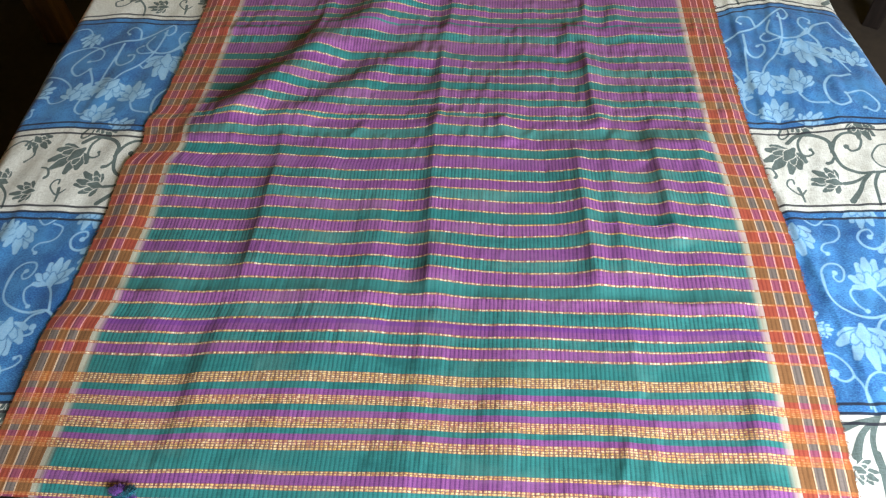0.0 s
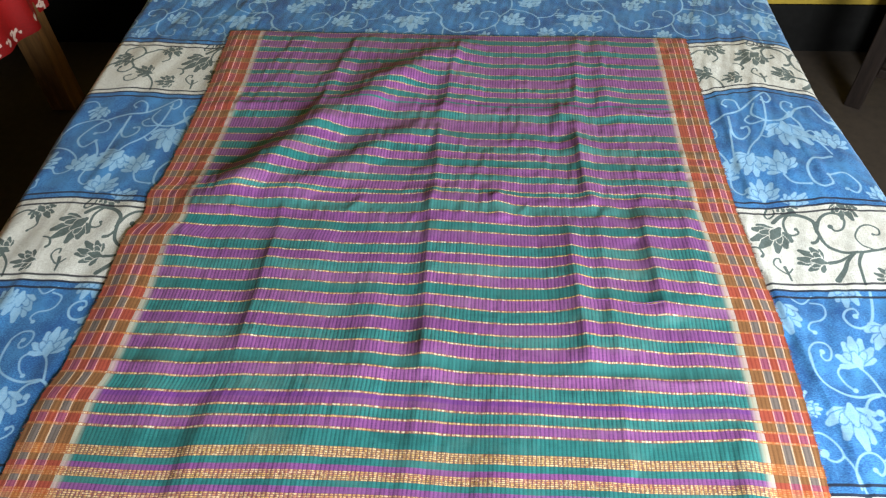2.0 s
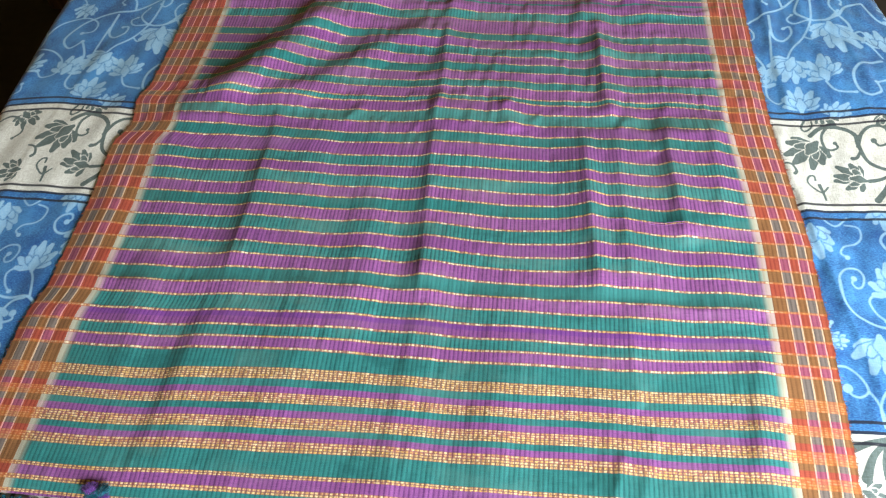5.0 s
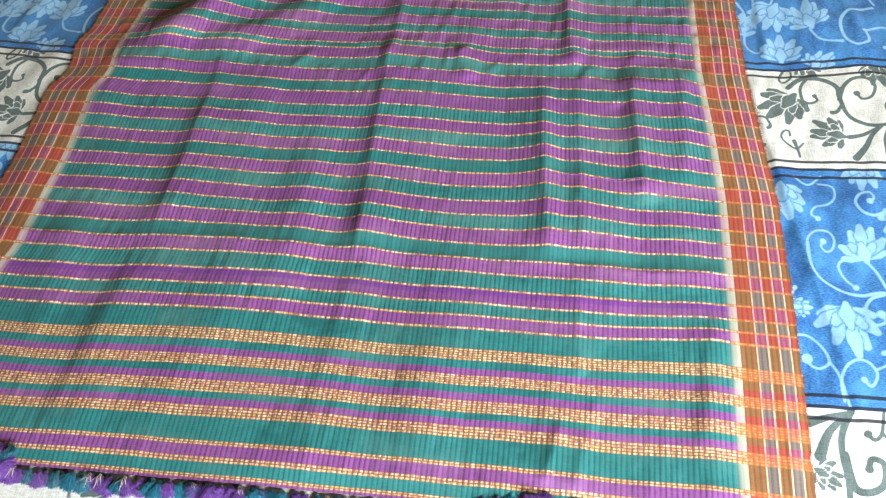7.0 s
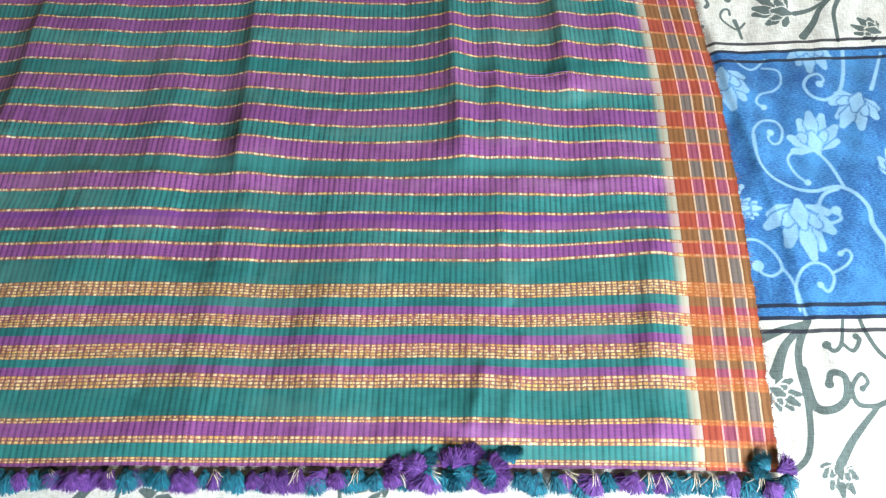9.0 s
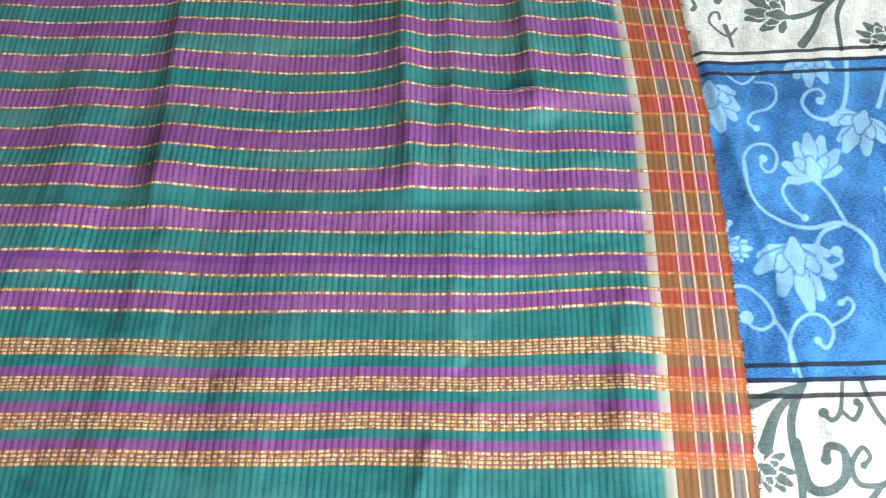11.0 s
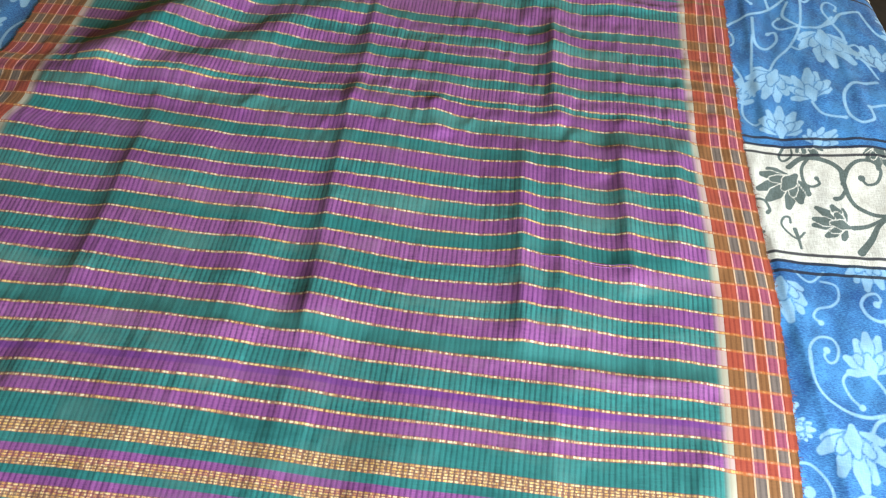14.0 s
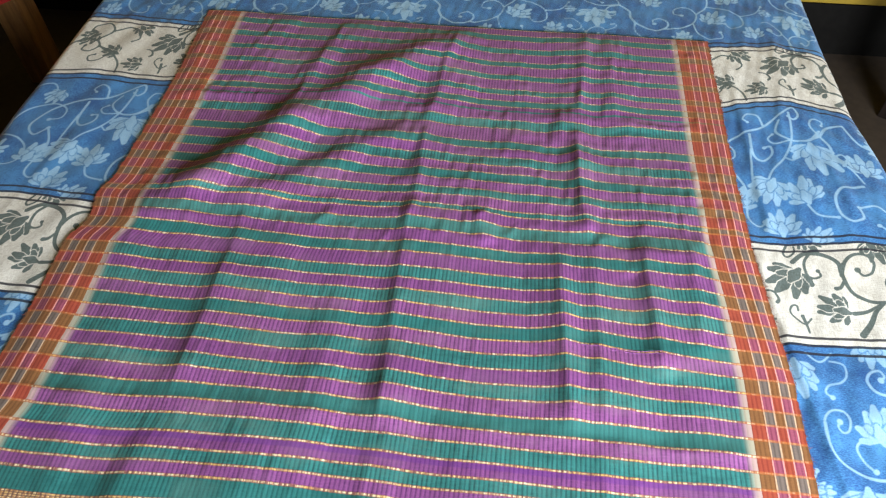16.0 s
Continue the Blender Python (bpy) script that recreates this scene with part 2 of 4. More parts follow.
def join(*bms):
    out = bms[0]
    for b in bms[1:]:
        me = bpy.data.meshes.new("tmp")
        b.to_mesh(me)
        b.free()
        out.from_mesh(me)
        bpy.data.meshes.remove(me)
    return out


def grid_mesh(name, co, material, attrs, smooth=True):
    """A sheet of quads from an array of points (rows, columns, 3), with point attributes."""
    n, k = co.shape[:2]
    me = bpy.data.meshes.new(name)
    idx = np.arange(n * k).reshape(n, k)
    quads = np.stack([idx[:-1, :-1], idx[:-1, 1:], idx[1:, 1:], idx[1:, :-1]], -1).reshape(-1, 4)
    me.vertices.add(n * k)
    me.vertices.foreach_set("co", co.astype(np.float32).ravel())
    me.loops.add(quads.size)
    me.loops.foreach_set("vertex_index", quads.astype(np.int32).ravel())
    me.polygons.add(len(quads))
    me.polygons.foreach_set("loop_start", np.arange(0, quads.size, 4, dtype=np.int32))
    me.update(calc_edges=True)
    if smooth:
        me.polygons.foreach_set("use_smooth", np.ones(len(quads), bool))
    for key, val in attrs.items():
        a = me.attributes.new(key, "FLOAT", "POINT")
        a.data.foreach_set("value", np.broadcast_to(val, (n, k)).astype(np.float32).ravel())
    me.materials.append(material)
    me.validate()
    return me


def wave(x, y, seed, scale):
    """Smooth waves that never quite repeat, about -1 to 1."""
    rng = np.random.RandomState(seed)
    out = np.zeros(np.broadcast(x, y).shape)
    for k in range(7):
        a, f, p = rng.uniform(0, 2 * np.pi), rng.uniform(0.5, 1.8) / scale, rng.uniform(0, 2 * np.pi)
        out += np.sin(2 * np.pi * f * (x * np.cos(a) + y * np.sin(a)) + p)
    return out / 3.5


def sstep(v, lo, hi):
    t = np.clip((v - lo) / (hi - lo), 0, 1)
    return t * t * (3 - 2 * t)


# ---- the room ----
x0, x1, y0, y1, top = ROOM
tagged(part("floor", box(x0, x1, y0, y1, -0.1, 0.0), M_FLOOR), "worn brown cement floor of the dim room", "floor", kind="structure")
tagged(part("ceiling", box(x0, x1, y0, y1, top, top + 0.1), M_CEIL), "unseen ceiling over the room, darkened to cut bounce light", "ceiling", kind="structure")
SKIRT = 0.18
wall = tagged(part("wall_far", box(x0, x1, y1, y1 + 0.12, 0.0, top), M_YELLOW), "ochre yellow painted wall behind the bed", "wall", kind="structure")
tagged(part("baseboard", box(x0, x1, y1 - 0.012, y1 - 0.002, 0.0, SKIRT, 0.002, 1), M_BLACK), "tall black painted skirting along the yellow wall", "skirting", kind="structure")
# side and near walls: low bounce is set through their darker colour
tagged(part("wall_left", box(x0 - 0.12, x0, y0, y1, 0.0, top), M_DIM), "unseen ochre side wall on the left, darkened to cut bounce light", "wall", kind="structure")
tagged(part("wall_right", box(x1, x1 + 0.12, y0, y1, 0.0, top), M_DIM), "unseen ochre side wall on the right, darkened to cut bounce light", "wall", kind="structure")
a, b, c, d = WIN
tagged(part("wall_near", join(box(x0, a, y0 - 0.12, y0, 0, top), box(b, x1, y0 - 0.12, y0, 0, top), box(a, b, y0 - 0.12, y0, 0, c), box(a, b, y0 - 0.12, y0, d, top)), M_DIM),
       "ochre wall with a window opening, darkened to cut bounce light", "wall", kind="structure")
win = tagged(new("window_1"), "wooden window frame letting in daylight", "window", kind="structure")
for q in ((a, a + 0.05, c, d), (b - 0.05, b, c, d), (a + 0.05, b - 0.05, c, c + 0.05), (a + 0.05, b - 0.05, d - 0.05, d)):
    part("window_frame", box(q[0], q[1], y0 - 0.10, y0 - 0.05, q[2], q[3], 0.004, 1), M_DARKWOOD, win)

# ---- bed ----
ZB = 0.55
BX0, BX1, BY0, BY1 = -0.81, 0.81, -0.02, 2.0
bed = tagged(new("bed"), "wooden bed under a printed sheet", "bed")
part("bed_base", box(BX0 + 0.06, BX1 - 0.06, BY0 + 0.06, BY1 - 0.04, 0.26, 0.36, 0.01), M_DARKWOOD, bed)
for lx in (BX0 + 0.1, BX1 - 0.1):
    for ly in (BY0 + 0.1, BY1 - 0.1):
        part("leg", box(lx - 0.035, lx + 0.035, ly - 0.035, ly + 0.035, 0.0, 0.26, 0.006), M_DARKWOOD, bed)
tagged(part("mattress", box(BX0 + 0.03, BX1 - 0.03, BY0 + 0.03, BY1 - 0.03, 0.362, ZB - 0.012, 0.03, 3), M_TICK), "cotton mattress under the printed bed sheet", "mattress")

# ---- printed bed sheet ----
STEP = 0.0017


def profile(s):
    """Across the bed: arc length s from the middle to (x, drop), flat top, rounded edge, hanging side."""
    half, r = (BX1 - BX0) / 2, 0.035
    flat = half - r
    a = np.abs(s)
    ang = np.clip((a - flat) / r, 0, np.pi / 2)
    hang = np.maximum(a - flat - r * np.pi / 2, 0)
    x = np.minimum(a, flat) + r * np.sin(ang) + hang * 0.14
    return np.sign(s) * x, r * (1 - np.cos(ang)) + hang


def bed_height(x, y):
    """Soft unevenness of the mattress under the sheet."""
    return 0.0028 * wave(x, y, 3, 0.5)


ss = np.concatenate([np.arange(-1.06, -0.86, 0.012), np.arange(-0.86, -0.52, STEP), np.arange(-0.52, 0.52, 0.004), np.arange(0.52, 0.86, STEP), np.arange(0.86, 1.07, 0.012)])
yy = np.concatenate([np.arange(BY0, 1.3, STEP), np.arange(1.3, BY1, 0.0026)])
S, Y = np.meshgrid(ss, yy)
X, drop = profile(S)
side = np.clip(drop / 0.05, 0, 1)
wr = np.where(S > 0.5, sstep(Y, 0.2, 1.2), 0.4)
Z = ZB - drop + bed_height(S, Y) * (1 - side)
# wrinkles where the sheet is tucked on the window side, and on the far stretch


def crease(c, w, skew):
    """A pressed crease: steep on the low side of c, gentle on the other."""
    return np.exp(-(np.where(c > 0, c / skew, c) / w) ** 2)


Z += 0.0042 * crease(S - 0.597 + 0.125 * (Y - 0.58), 0.006, 3.0) * sstep(Y, 0.30, 0.42) * (1 - sstep(Y, 0.98, 1.08))
Z += 0.0040 * crease(S - 0.580 + 0.03 * (Y - 1.1), 0.007, 2.2) * sstep(Y, 0.95, 1.02) * (1 - sstep(Y, 1.25, 1.4))
Z += 0.0024 * crease(S - 0.668 - 0.02 * np.sin(9 * Y), 0.010, 1.6) * sstep(Y, 0.98, 1.05) * (1 - sstep(Y, 1.5, 1.7))
Z += 0.0022 * crease(S - 0.705 + 0.05 * (Y - 1.1), 0.006, 1.8) * sstep(Y, 0.99, 1.04) * (1 - sstep(Y, 1.12, 1.2))
Z += 0.0016 * crease(S + 0.70 - 0.10 * (Y - 0.8), 0.008, 2.0) * sstep(Y, 0.3, 0.5) * (1 - sstep(Y, 1.0, 1.2))
Z += 0.0016 * wave(S * 2.4, Y * 0.8, 11, 0.16) * (1 - side) * (np.abs(S) > 0.5)
Z += 0.0009 * wave(S * 3.0, Y * 2.0, 12, 0.10) * (1 - side) * ((S > 0.5) | (Y > 1.45))
X = X + side * 0.012 * wave(Y, drop * 0.3, 5, 0.3) * np.sign(S)
edge_r = np.interp(yy, [0.0, 0.5, 0.95, 1.11, 1.30, 1.50, 1.76, 2.0], [0.885, 0.877, 0.860, 0.838, 0.810, 0.800, 0.790, 0.787])[:, None]
edge_l = np.interp(yy, [0.0, 0.8, 1.2, 2.0], [0.838, 0.842, 0.852, 0.850])[:, None]
spread = np.where(S > 0, edge_r - 0.815, 0.815 - edge_l) * sstep(np.abs(S), 0.55, 0.80)
X = X + spread
PX = S + spread                        # place across the cloth, as the print runs
# how far the bands run off square, in millimetres: by the place across, at five places along
LEAN_X = [-0.83, -0.72, -0.57, 0.55, 0.61, 0.675, 0.735, 0.79, 0.95]
LEAN = {
    0.42: [-40, -38, -36, -1, 0, 3, 7, 9, 12],
    0.78: [-40, -36, -38, -4, 1, 6, 10, 13, 16],
    0.95: [-37, -25, -30, -4, -1, 8, 16, 12, 4],
    1.30: [-42, -28, -40, -10, 10, 20, 4, -14, -24],
    1.50: [-26, -24, -40, -10, -2, 6, -8, -16, -26],
}
lean_rows = np.array([np.interp(PX, LEAN_X, LEAN[k]) for k in LEAN]) * 0.001
at = np.clip(np.interp(Y, list(LEAN), np.arange(len(LEAN))), 0, len(LEAN) - 1.001)
lo = at.astype(int)
fr = at - lo
BANDY = Y - (np.take_along_axis(lean_rows, lo[None], 0)[0] * (1 - fr) + np.take_along_axis(lean_rows, lo[None] + 1, 0)[0] * fr) - 0.0012 * wave(S, Y, 21, 0.25)


# the print: strokes in one repeat, (x, y) in metres with the half widths at both ends
def smooth(pts, n=9):
    """A smooth line through the points."""
    p = np.array([pts[0], *pts, pts[-1]], float)
    out = []
    for i in range(1, len(p) - 2):
        for t in np.linspace(0, 1, n, endpoint=False):
            a, b, c, d = p[i - 1:i + 3]
            out.append(0.5 * (2 * b + (c - a) * t + (2 * a - 5 * b + 4 * c - d) * t * t + (3 * b - a - 3 * c + d) * t ** 3))
    return np.array(out + [p[-1]])


def stamp(field, px, py, p, q, r0, r1):
    """Lower the field to the distance from a tapered capsule, on the part of the cloth near it."""
    pad = max(r0, r1) + 0.008
    i0, i1 = np.searchsorted(GY, (min(p[1], q[1]) - pad - 0.04, max(p[1], q[1]) + pad + 0.04))
    j0, j1 = np.searchsorted(GX, (min(p[0], q[0]) - pad - 0.075, max(p[0], q[0]) + pad + 0.075))
    if i1 <= i0 or j1 <= j0:
        return
    x, y = px[i0:i1, j0:j1] - p[0], py[i0:i1, j0:j1] - p[1]
    dx, dy = q[0] - p[0], q[1] - p[1]
    t = np.clip((x * dx + y * dy) / (dx * dx + dy * dy + 1e-12), 0, 1)
    d = np.hypot(x - t * dx, y - t * dy) - (r0 + (r1 - r0) * t)
    np.minimum(field[i0:i1, j0:j1], d, out=field[i0:i1, j0:j1])


def stroke(field, pts, r0, r1, off, flip=False, dot=0.0):
    line = smooth(pts) if len(pts) > 2 else np.array(pts, float)
    if flip:
        line = line * np.array((-1, 1))
    line = line + np.array(off)
    n = len(line) - 1
    for i in range(n):
        a, b = r0 + (r1 - r0) * i / n, r0 + (r1 - r0) * (i + 1) / n
        stamp(field, PX, BANDY, line[i], line[i + 1], a, b)
    if dot:
        stamp(field, PX, BANDY, line[-1], line[-1] + 1e-4, dot, dot)


# petals of one flower, back ones first: angle off the axis in degrees, reach, and greatest radius, for a flower of length 1
PETALS = ((76, 0.50, 0.095), (-74, 0.52, 0.095), (-24, 0.84, 0.112), (23, 0.86, 0.112), (49, 0.70, 0.112), (-50, 0.68, 0.108), (0, 0.92, 0.120), (38, 0.46, 0.085), (-40, 0.46, 0.085))


def flower(field, base, tip, off, gap=0.0016):
    """A lotus in side view: a rounded cup and layered drop-shaped petals, each parted from those behind it by a thin line."""
    base, tip = np.array(base, float), np.array(tip, float)
    n = np.hypot(*(tip - base))
    turn = math.atan2(tip[1] - base[1], tip[0] - base[0])
    rng = random.Random(int(abs(base[0] * 9000 + base[1] * 77000)))
    bend = rng.uniform(-0.2, 0.2)
    base = base + np.array(off)
    f, s = np.array((math.cos(turn), math.sin(turn))), np.array((-math.sin(turn), math.cos(turn)))
    i0, i1 = np.searchsorted(GY, (base[1] - n - 0.06, base[1] + n + 0.06))
    j0, j1 = np.searchsorted(GX, (base[0] - n * 1.1 - 0.075, base[0] + n * 1.1 + 0.075))
    if i1 <= i0 or j1 <= j0:
        return
    x, y = PX[i0:i1, j0:j1], BANDY[i0:i1, j0:j1]

    def capsule(p, q, r0, r1):
        dx, dy = q[0] - p[0], q[1] - p[1]
        t = np.clip(((x - p[0]) * dx + (y - p[1]) * dy) / (dx * dx + dy * dy + 1e-12), 0, 1)
        return np.hypot(x - p[0] - t * dx, y - p[1] - t * dy) - (r0 + (r1 - r0) * t)

    def at(p):
        return base + n * (p[0] * f + (0.86 * p[1] + bend * p[0] * p[0]) * s)

    shape = np.full(x.shape, 0.02)
    for angle, reach, r in PETALS:
        a = math.radians(angle + rng.uniform(-6, 6))
        k, r = reach * rng.uniform(0.92, 1.06), r * rng.uniform(0.95, 1.15)
        p, q, e = ((0.10 + t * k * math.cos(a) * 0.9, t * k * math.sin(a)) for t in (0.22, 0.70, 0.99))
        d = np.minimum(capsule(at(p), at(q), 0.04 * n, r * n), capsule(at(q), at(e), r * n, 0.062 * n))
        shape = np.minimum(np.maximum(shape, gap - d), d)
    d = np.minimum(capsule(at((0.04, 0.0)), at((0.24, 0.0)), 0.05 * n, 0.135 * n), capsule(at((0.24, 0.0)), at((0.46, 0.03)), 0.135 * n, 0.05 * n))
    shape = np.minimum(np.maximum(shape, gap - d), d)
    np.minimum(field[i0:i1, j0:j1], shape, out=field[i0:i1, j0:j1])


GX, GY = ss, yy
ink_white = np.full(S.shape, 0.02)
ink_blue = np.full(S.shape, 0.02)

# pale band, from x = 0.6 and the foot of the band
WHITE_VINES = (
    ([(0.009, 0.158), (0.031, 0.175), (0.060, 0.172), (0.080, 0.156), (0.082, 0.135), (0.088, 0.104), (0.104, 0.087), (0.130, 0.078), (0.166, 0.083), (0.205, 0.095)], 0.0042, 0.0026, 0.0),
    ([(0.081, 0.131), (0.091, 0.156), (0.107, 0.170), (0.125, 0.169), (0.136, 0.155), (0.129, 0.135), (0.115, 0.130), (0.108, 0.141)], 0.0034, 0.0018, 0.005),
    ([(0.038, 0.174), (0.027, 0.156), (0.028, 0.132), (0.038, 0.126), (0.049, 0.131), (0.046, 0.140)], 0.0026, 0.0018, 0.0034),
    ([(0.082, 0.120), (0.075, 0.108), (0.067, 0.105)], 0.0018, 0.0042, 0.0),
    ([(0.085, 0.060), (0.102, 0.062), (0.118, 0.070), (0.138, 0.080)], 0.0038, 0.0018, 0.0),
    ([(0.019, 0.049), (0.007, 0.037), (-0.004, 0.045), (-0.012, 0.057), (-0.008, 0.069), (0.0, 0.071), (0.001, 0.062)], 0.0016, 0.0018, 0.0),
    ([(0.006, 0.052), (0.009, 0.037), (0.010, 0.021)], 0.0034, 0.0018, 0.0),
    ([(-0.046, 0.097), (-0.032, 0.093), (-0.026, 0.080), (-0.030, 0.073)], 0.0016, 0.0030, 0.0),
    ([(0.088, 0.020), (0.105, 0.041), (0.117, 0.062), (0.133, 0.077)], 0.0055, 0.0022, 0.0),
    ([(0.145, 0.079), (0.133, 0.053), (0.130, 0.010)], 0.0034, 0.0022, 0.0),
    ([(0.165, 0.086), (0.149, 0.096), (0.144, 0.115), (0.158, 0.138), (0.174, 0.145), (0.188, 0.136), (0.186, 0.122), (0.176, 0.122)], 0.0016, 0.0016, 0.003),
    ([(0.005, 0.192), (-0.002, 0.177), (0.003, 0.169), (0.015, 0.178), (0.017, 0.191)], 0.0022, 0.0016, 0.0),
    ([(0.205, 0.095), (0.235, 0.115), (0.262, 0.112), (0.276, 0.092), (0.262, 0.074), (0.243, 0.080), (0.245, 0.094)], 0.0028, 0.0018, 0.004),
    ([(0.262, 0.112), (0.285, 0.145), (0.268, 0.172), (0.240, 0.165), (0.236, 0.145), (0.250, 0.140)], 0.0026, 0.0017, 0.004),
    ([(0.285, 0.145), (0.315, 0.165), (0.340, 0.155), (0.352, 0.130), (0.340, 0.115)], 0.0024, 0.0018, 0.003),
    ([(0.276, 0.092), (0.310, 0.070), (0.338, 0.040), (0.345, 0.008)], 0.0030, 0.0020, 0.0),
    ([(0.310, 0.070), (0.296, 0.045), (0.276, 0.040), (0.268, 0.055), (0.280, 0.062)], 0.0018, 0.0018, 0.0032),
)
WHITE_FLOWERS = (
    ((0.019, 0.146), (-0.028, 0.088)), ((0.082, 0.060), (0.026, 0.070)), ((0.136, 0.202), (0.154, 0.152)), ((0.030, 0.206), (0.062, 0.180)),
    ((0.262, 0.135), (0.216, 0.108)), ((0.330, 0.066), (0.284, 0.082)), ((0.392, 0.044), (0.346, 0.040)), ((0.336, 0.176), (0.368, 0.142)),
    ((0.186, 0.020), (0.150, 0.034)),
)
# blue band, from x = 0.6 and the foot of the band
BLUE_VINES = (
    ([(-0.001, 0.228), (-0.001, 0.193), (0.010, 0.171), (0.033, 0.157), (0.057, 0.152), (0.083, 0.156), (0.099, 0.147), (0.111, 0.129), (0.111, 0.108), (0.120, 0.085)], 0.0022, 0.0048, 0.0),
    ([(-0.001, 0.193), (-0.003, 0.216), (0.0, 0.235), (0.012, 0.248), (0.029, 0.249), (0.035, 0.236), (0.030, 0.220), (0.021, 0.216), (0.016, 0.224), (0.020, 0.232)], 0.0026, 0.0024, 0.0042),
    ([(0.090, 0.156), (0.079, 0.190), (0.063, 0.208), (0.044, 0.206), (0.034, 0.194), (0.040, 0.175), (0.051, 0.163)], 0.0030, 0.0022, 0.0036),
    ([(0.082, 0.153), (0.066, 0.147), (0.057, 0.132), (0.059, 0.118), (0.066, 0.111), (0.078, 0.116), (0.075, 0.126)], 0.0034, 0.0026, 0.0055),
    ([(0.013, 0.010), (0.013, 0.035), (0.020, 0.053), (0.034, 0.063), (0.049, 0.061), (0.056, 0.048), (0.051, 0.035), (0.045, 0.031), (0.039, 0.038)], 0.0024, 0.0026, 0.0036),
    ([(0.057, 0.053), (0.072, 0.061), (0.079, 0.071), (0.075, 0.078), (0.068, 0.074)], 0.0014, 0.0026, 0.0030),
    ([(-0.034, 0.093), (-0.017, 0.093), (-0.002, 0.077), (0.003, 0.060), (-0.007, 0.051), (-0.018, 0.054), (-0.022, 0.063)], 0.0022, 0.0026, 0.0062),
    ([(0.003, 0.060), (0.012, 0.040), (0.018, 0.004)], 0.0022, 0.0024, 0.0),
    ([(0.028, 0.329), (0.046, 0.323), (0.046, 0.305), (0.036, 0.294), (0.018, 0.288), (0.011, 0.277), (0.019, 0.269)], 0.0022, 0.0024, 0.0036),
    ([(0.132, 0.350), (0.127, 0.324), (0.115, 0.291), (0.095, 0.277), (0.079, 0.281), (0.072, 0.297), (0.079, 0.310), (0.093, 0.315), (0.098, 0.306), (0.091, 0.299)], 0.0040, 0.0026, 0.0046),
    ([(-0.005, 0.341), (0.013, 0.326), (0.033, 0.342)], 0.0022, 0.0022, 0.0),
    ([(0.152, 0.290), (0.165, 0.316), (0.178, 0.345)], 0.0042, 0.0024, 0.0),
    ([(0.120, 0.085), (0.150, 0.062), (0.180, 0.066), (0.192, 0.088), (0.178, 0.106), (0.160, 0.100), (0.162, 0.086)], 0.0042, 0.0026, 0.0046),
    ([(0.120, 0.085), (0.118, 0.055), (0.134, 0.028), (0.165, 0.012)], 0.0034, 0.0022, 0.0),
    ([(0.180, 0.066), (0.215, 0.072), (0.246, 0.094), (0.256, 0.130), (0.238, 0.156), (0.212, 0.150), (0.208, 0.128), (0.224, 0.124)], 0.0032, 0.0024, 0.0046),
    ([(0.256, 0.130), (0.282, 0.164), (0.284, 0.205), (0.262, 0.232), (0.232, 0.226), (0.226, 0.202), (0.242, 0.196)], 0.0032, 0.0024, 0.0046),
    ([(0.284, 0.205), (0.306, 0.242), (0.346, 0.256), (0.376, 0.240), (0.378, 0.212), (0.356, 0.206)], 0.0032, 0.0024, 0.0044),
    ([(0.262, 0.232), (0.258, 0.272), (0.276, 0.306), (0.312, 0.322), (0.330, 0.300), (0.314, 0.286)], 0.0028, 0.0022, 0.0040),
    ([(0.282, 0.164), (0.322, 0.150), (0.350, 0.120), (0.352, 0.085), (0.328, 0.074), (0.314, 0.092)], 0.0032, 0.0022, 0.0044),
    ([(0.350, 0.120), (0.384, 0.130), (0.402, 0.160)], 0.0024, 0.0018, 0.0030),
    ([(0.246, 0.094), (0.252, 0.056), (0.276, 0.030), (0.302, 0.036), (0.300, 0.056)], 0.0026, 0.0020, 0.0036),
)
BLUE_FLOWERS = (
    ((0.072, 0.200), (0.061, 0.262)), ((0.034, 0.142), (0.029, 0.066)), ((-0.025, 0.330), (-0.027, 0.266)), ((0.092, 0.372), (0.090, 0.316)),
    ((0.138, 0.286), (0.108, 0.233)), ((-0.034, 0.132), (-0.006, 0.133)), ((0.150, 0.158), (0.172, 0.206)), ((0.236, 0.300), (0.186, 0.322)),
    ((0.220, 0.020), (0.214, 0.062)), ((0.330, 0.170), (0.330, 0.226)), ((0.372, 0.034), (0.368, 0.080)), ((0.233, 0.259), (0.183, 0.261)),
    ((0.279, 0.092), (0.308, 0.141)), ((0.182, 0.239), (0.208, 0.187)), ((0.380, 0.290), (0.376, 0.340)), ((0.318, 0.262), (0.352, 0.290)),
)
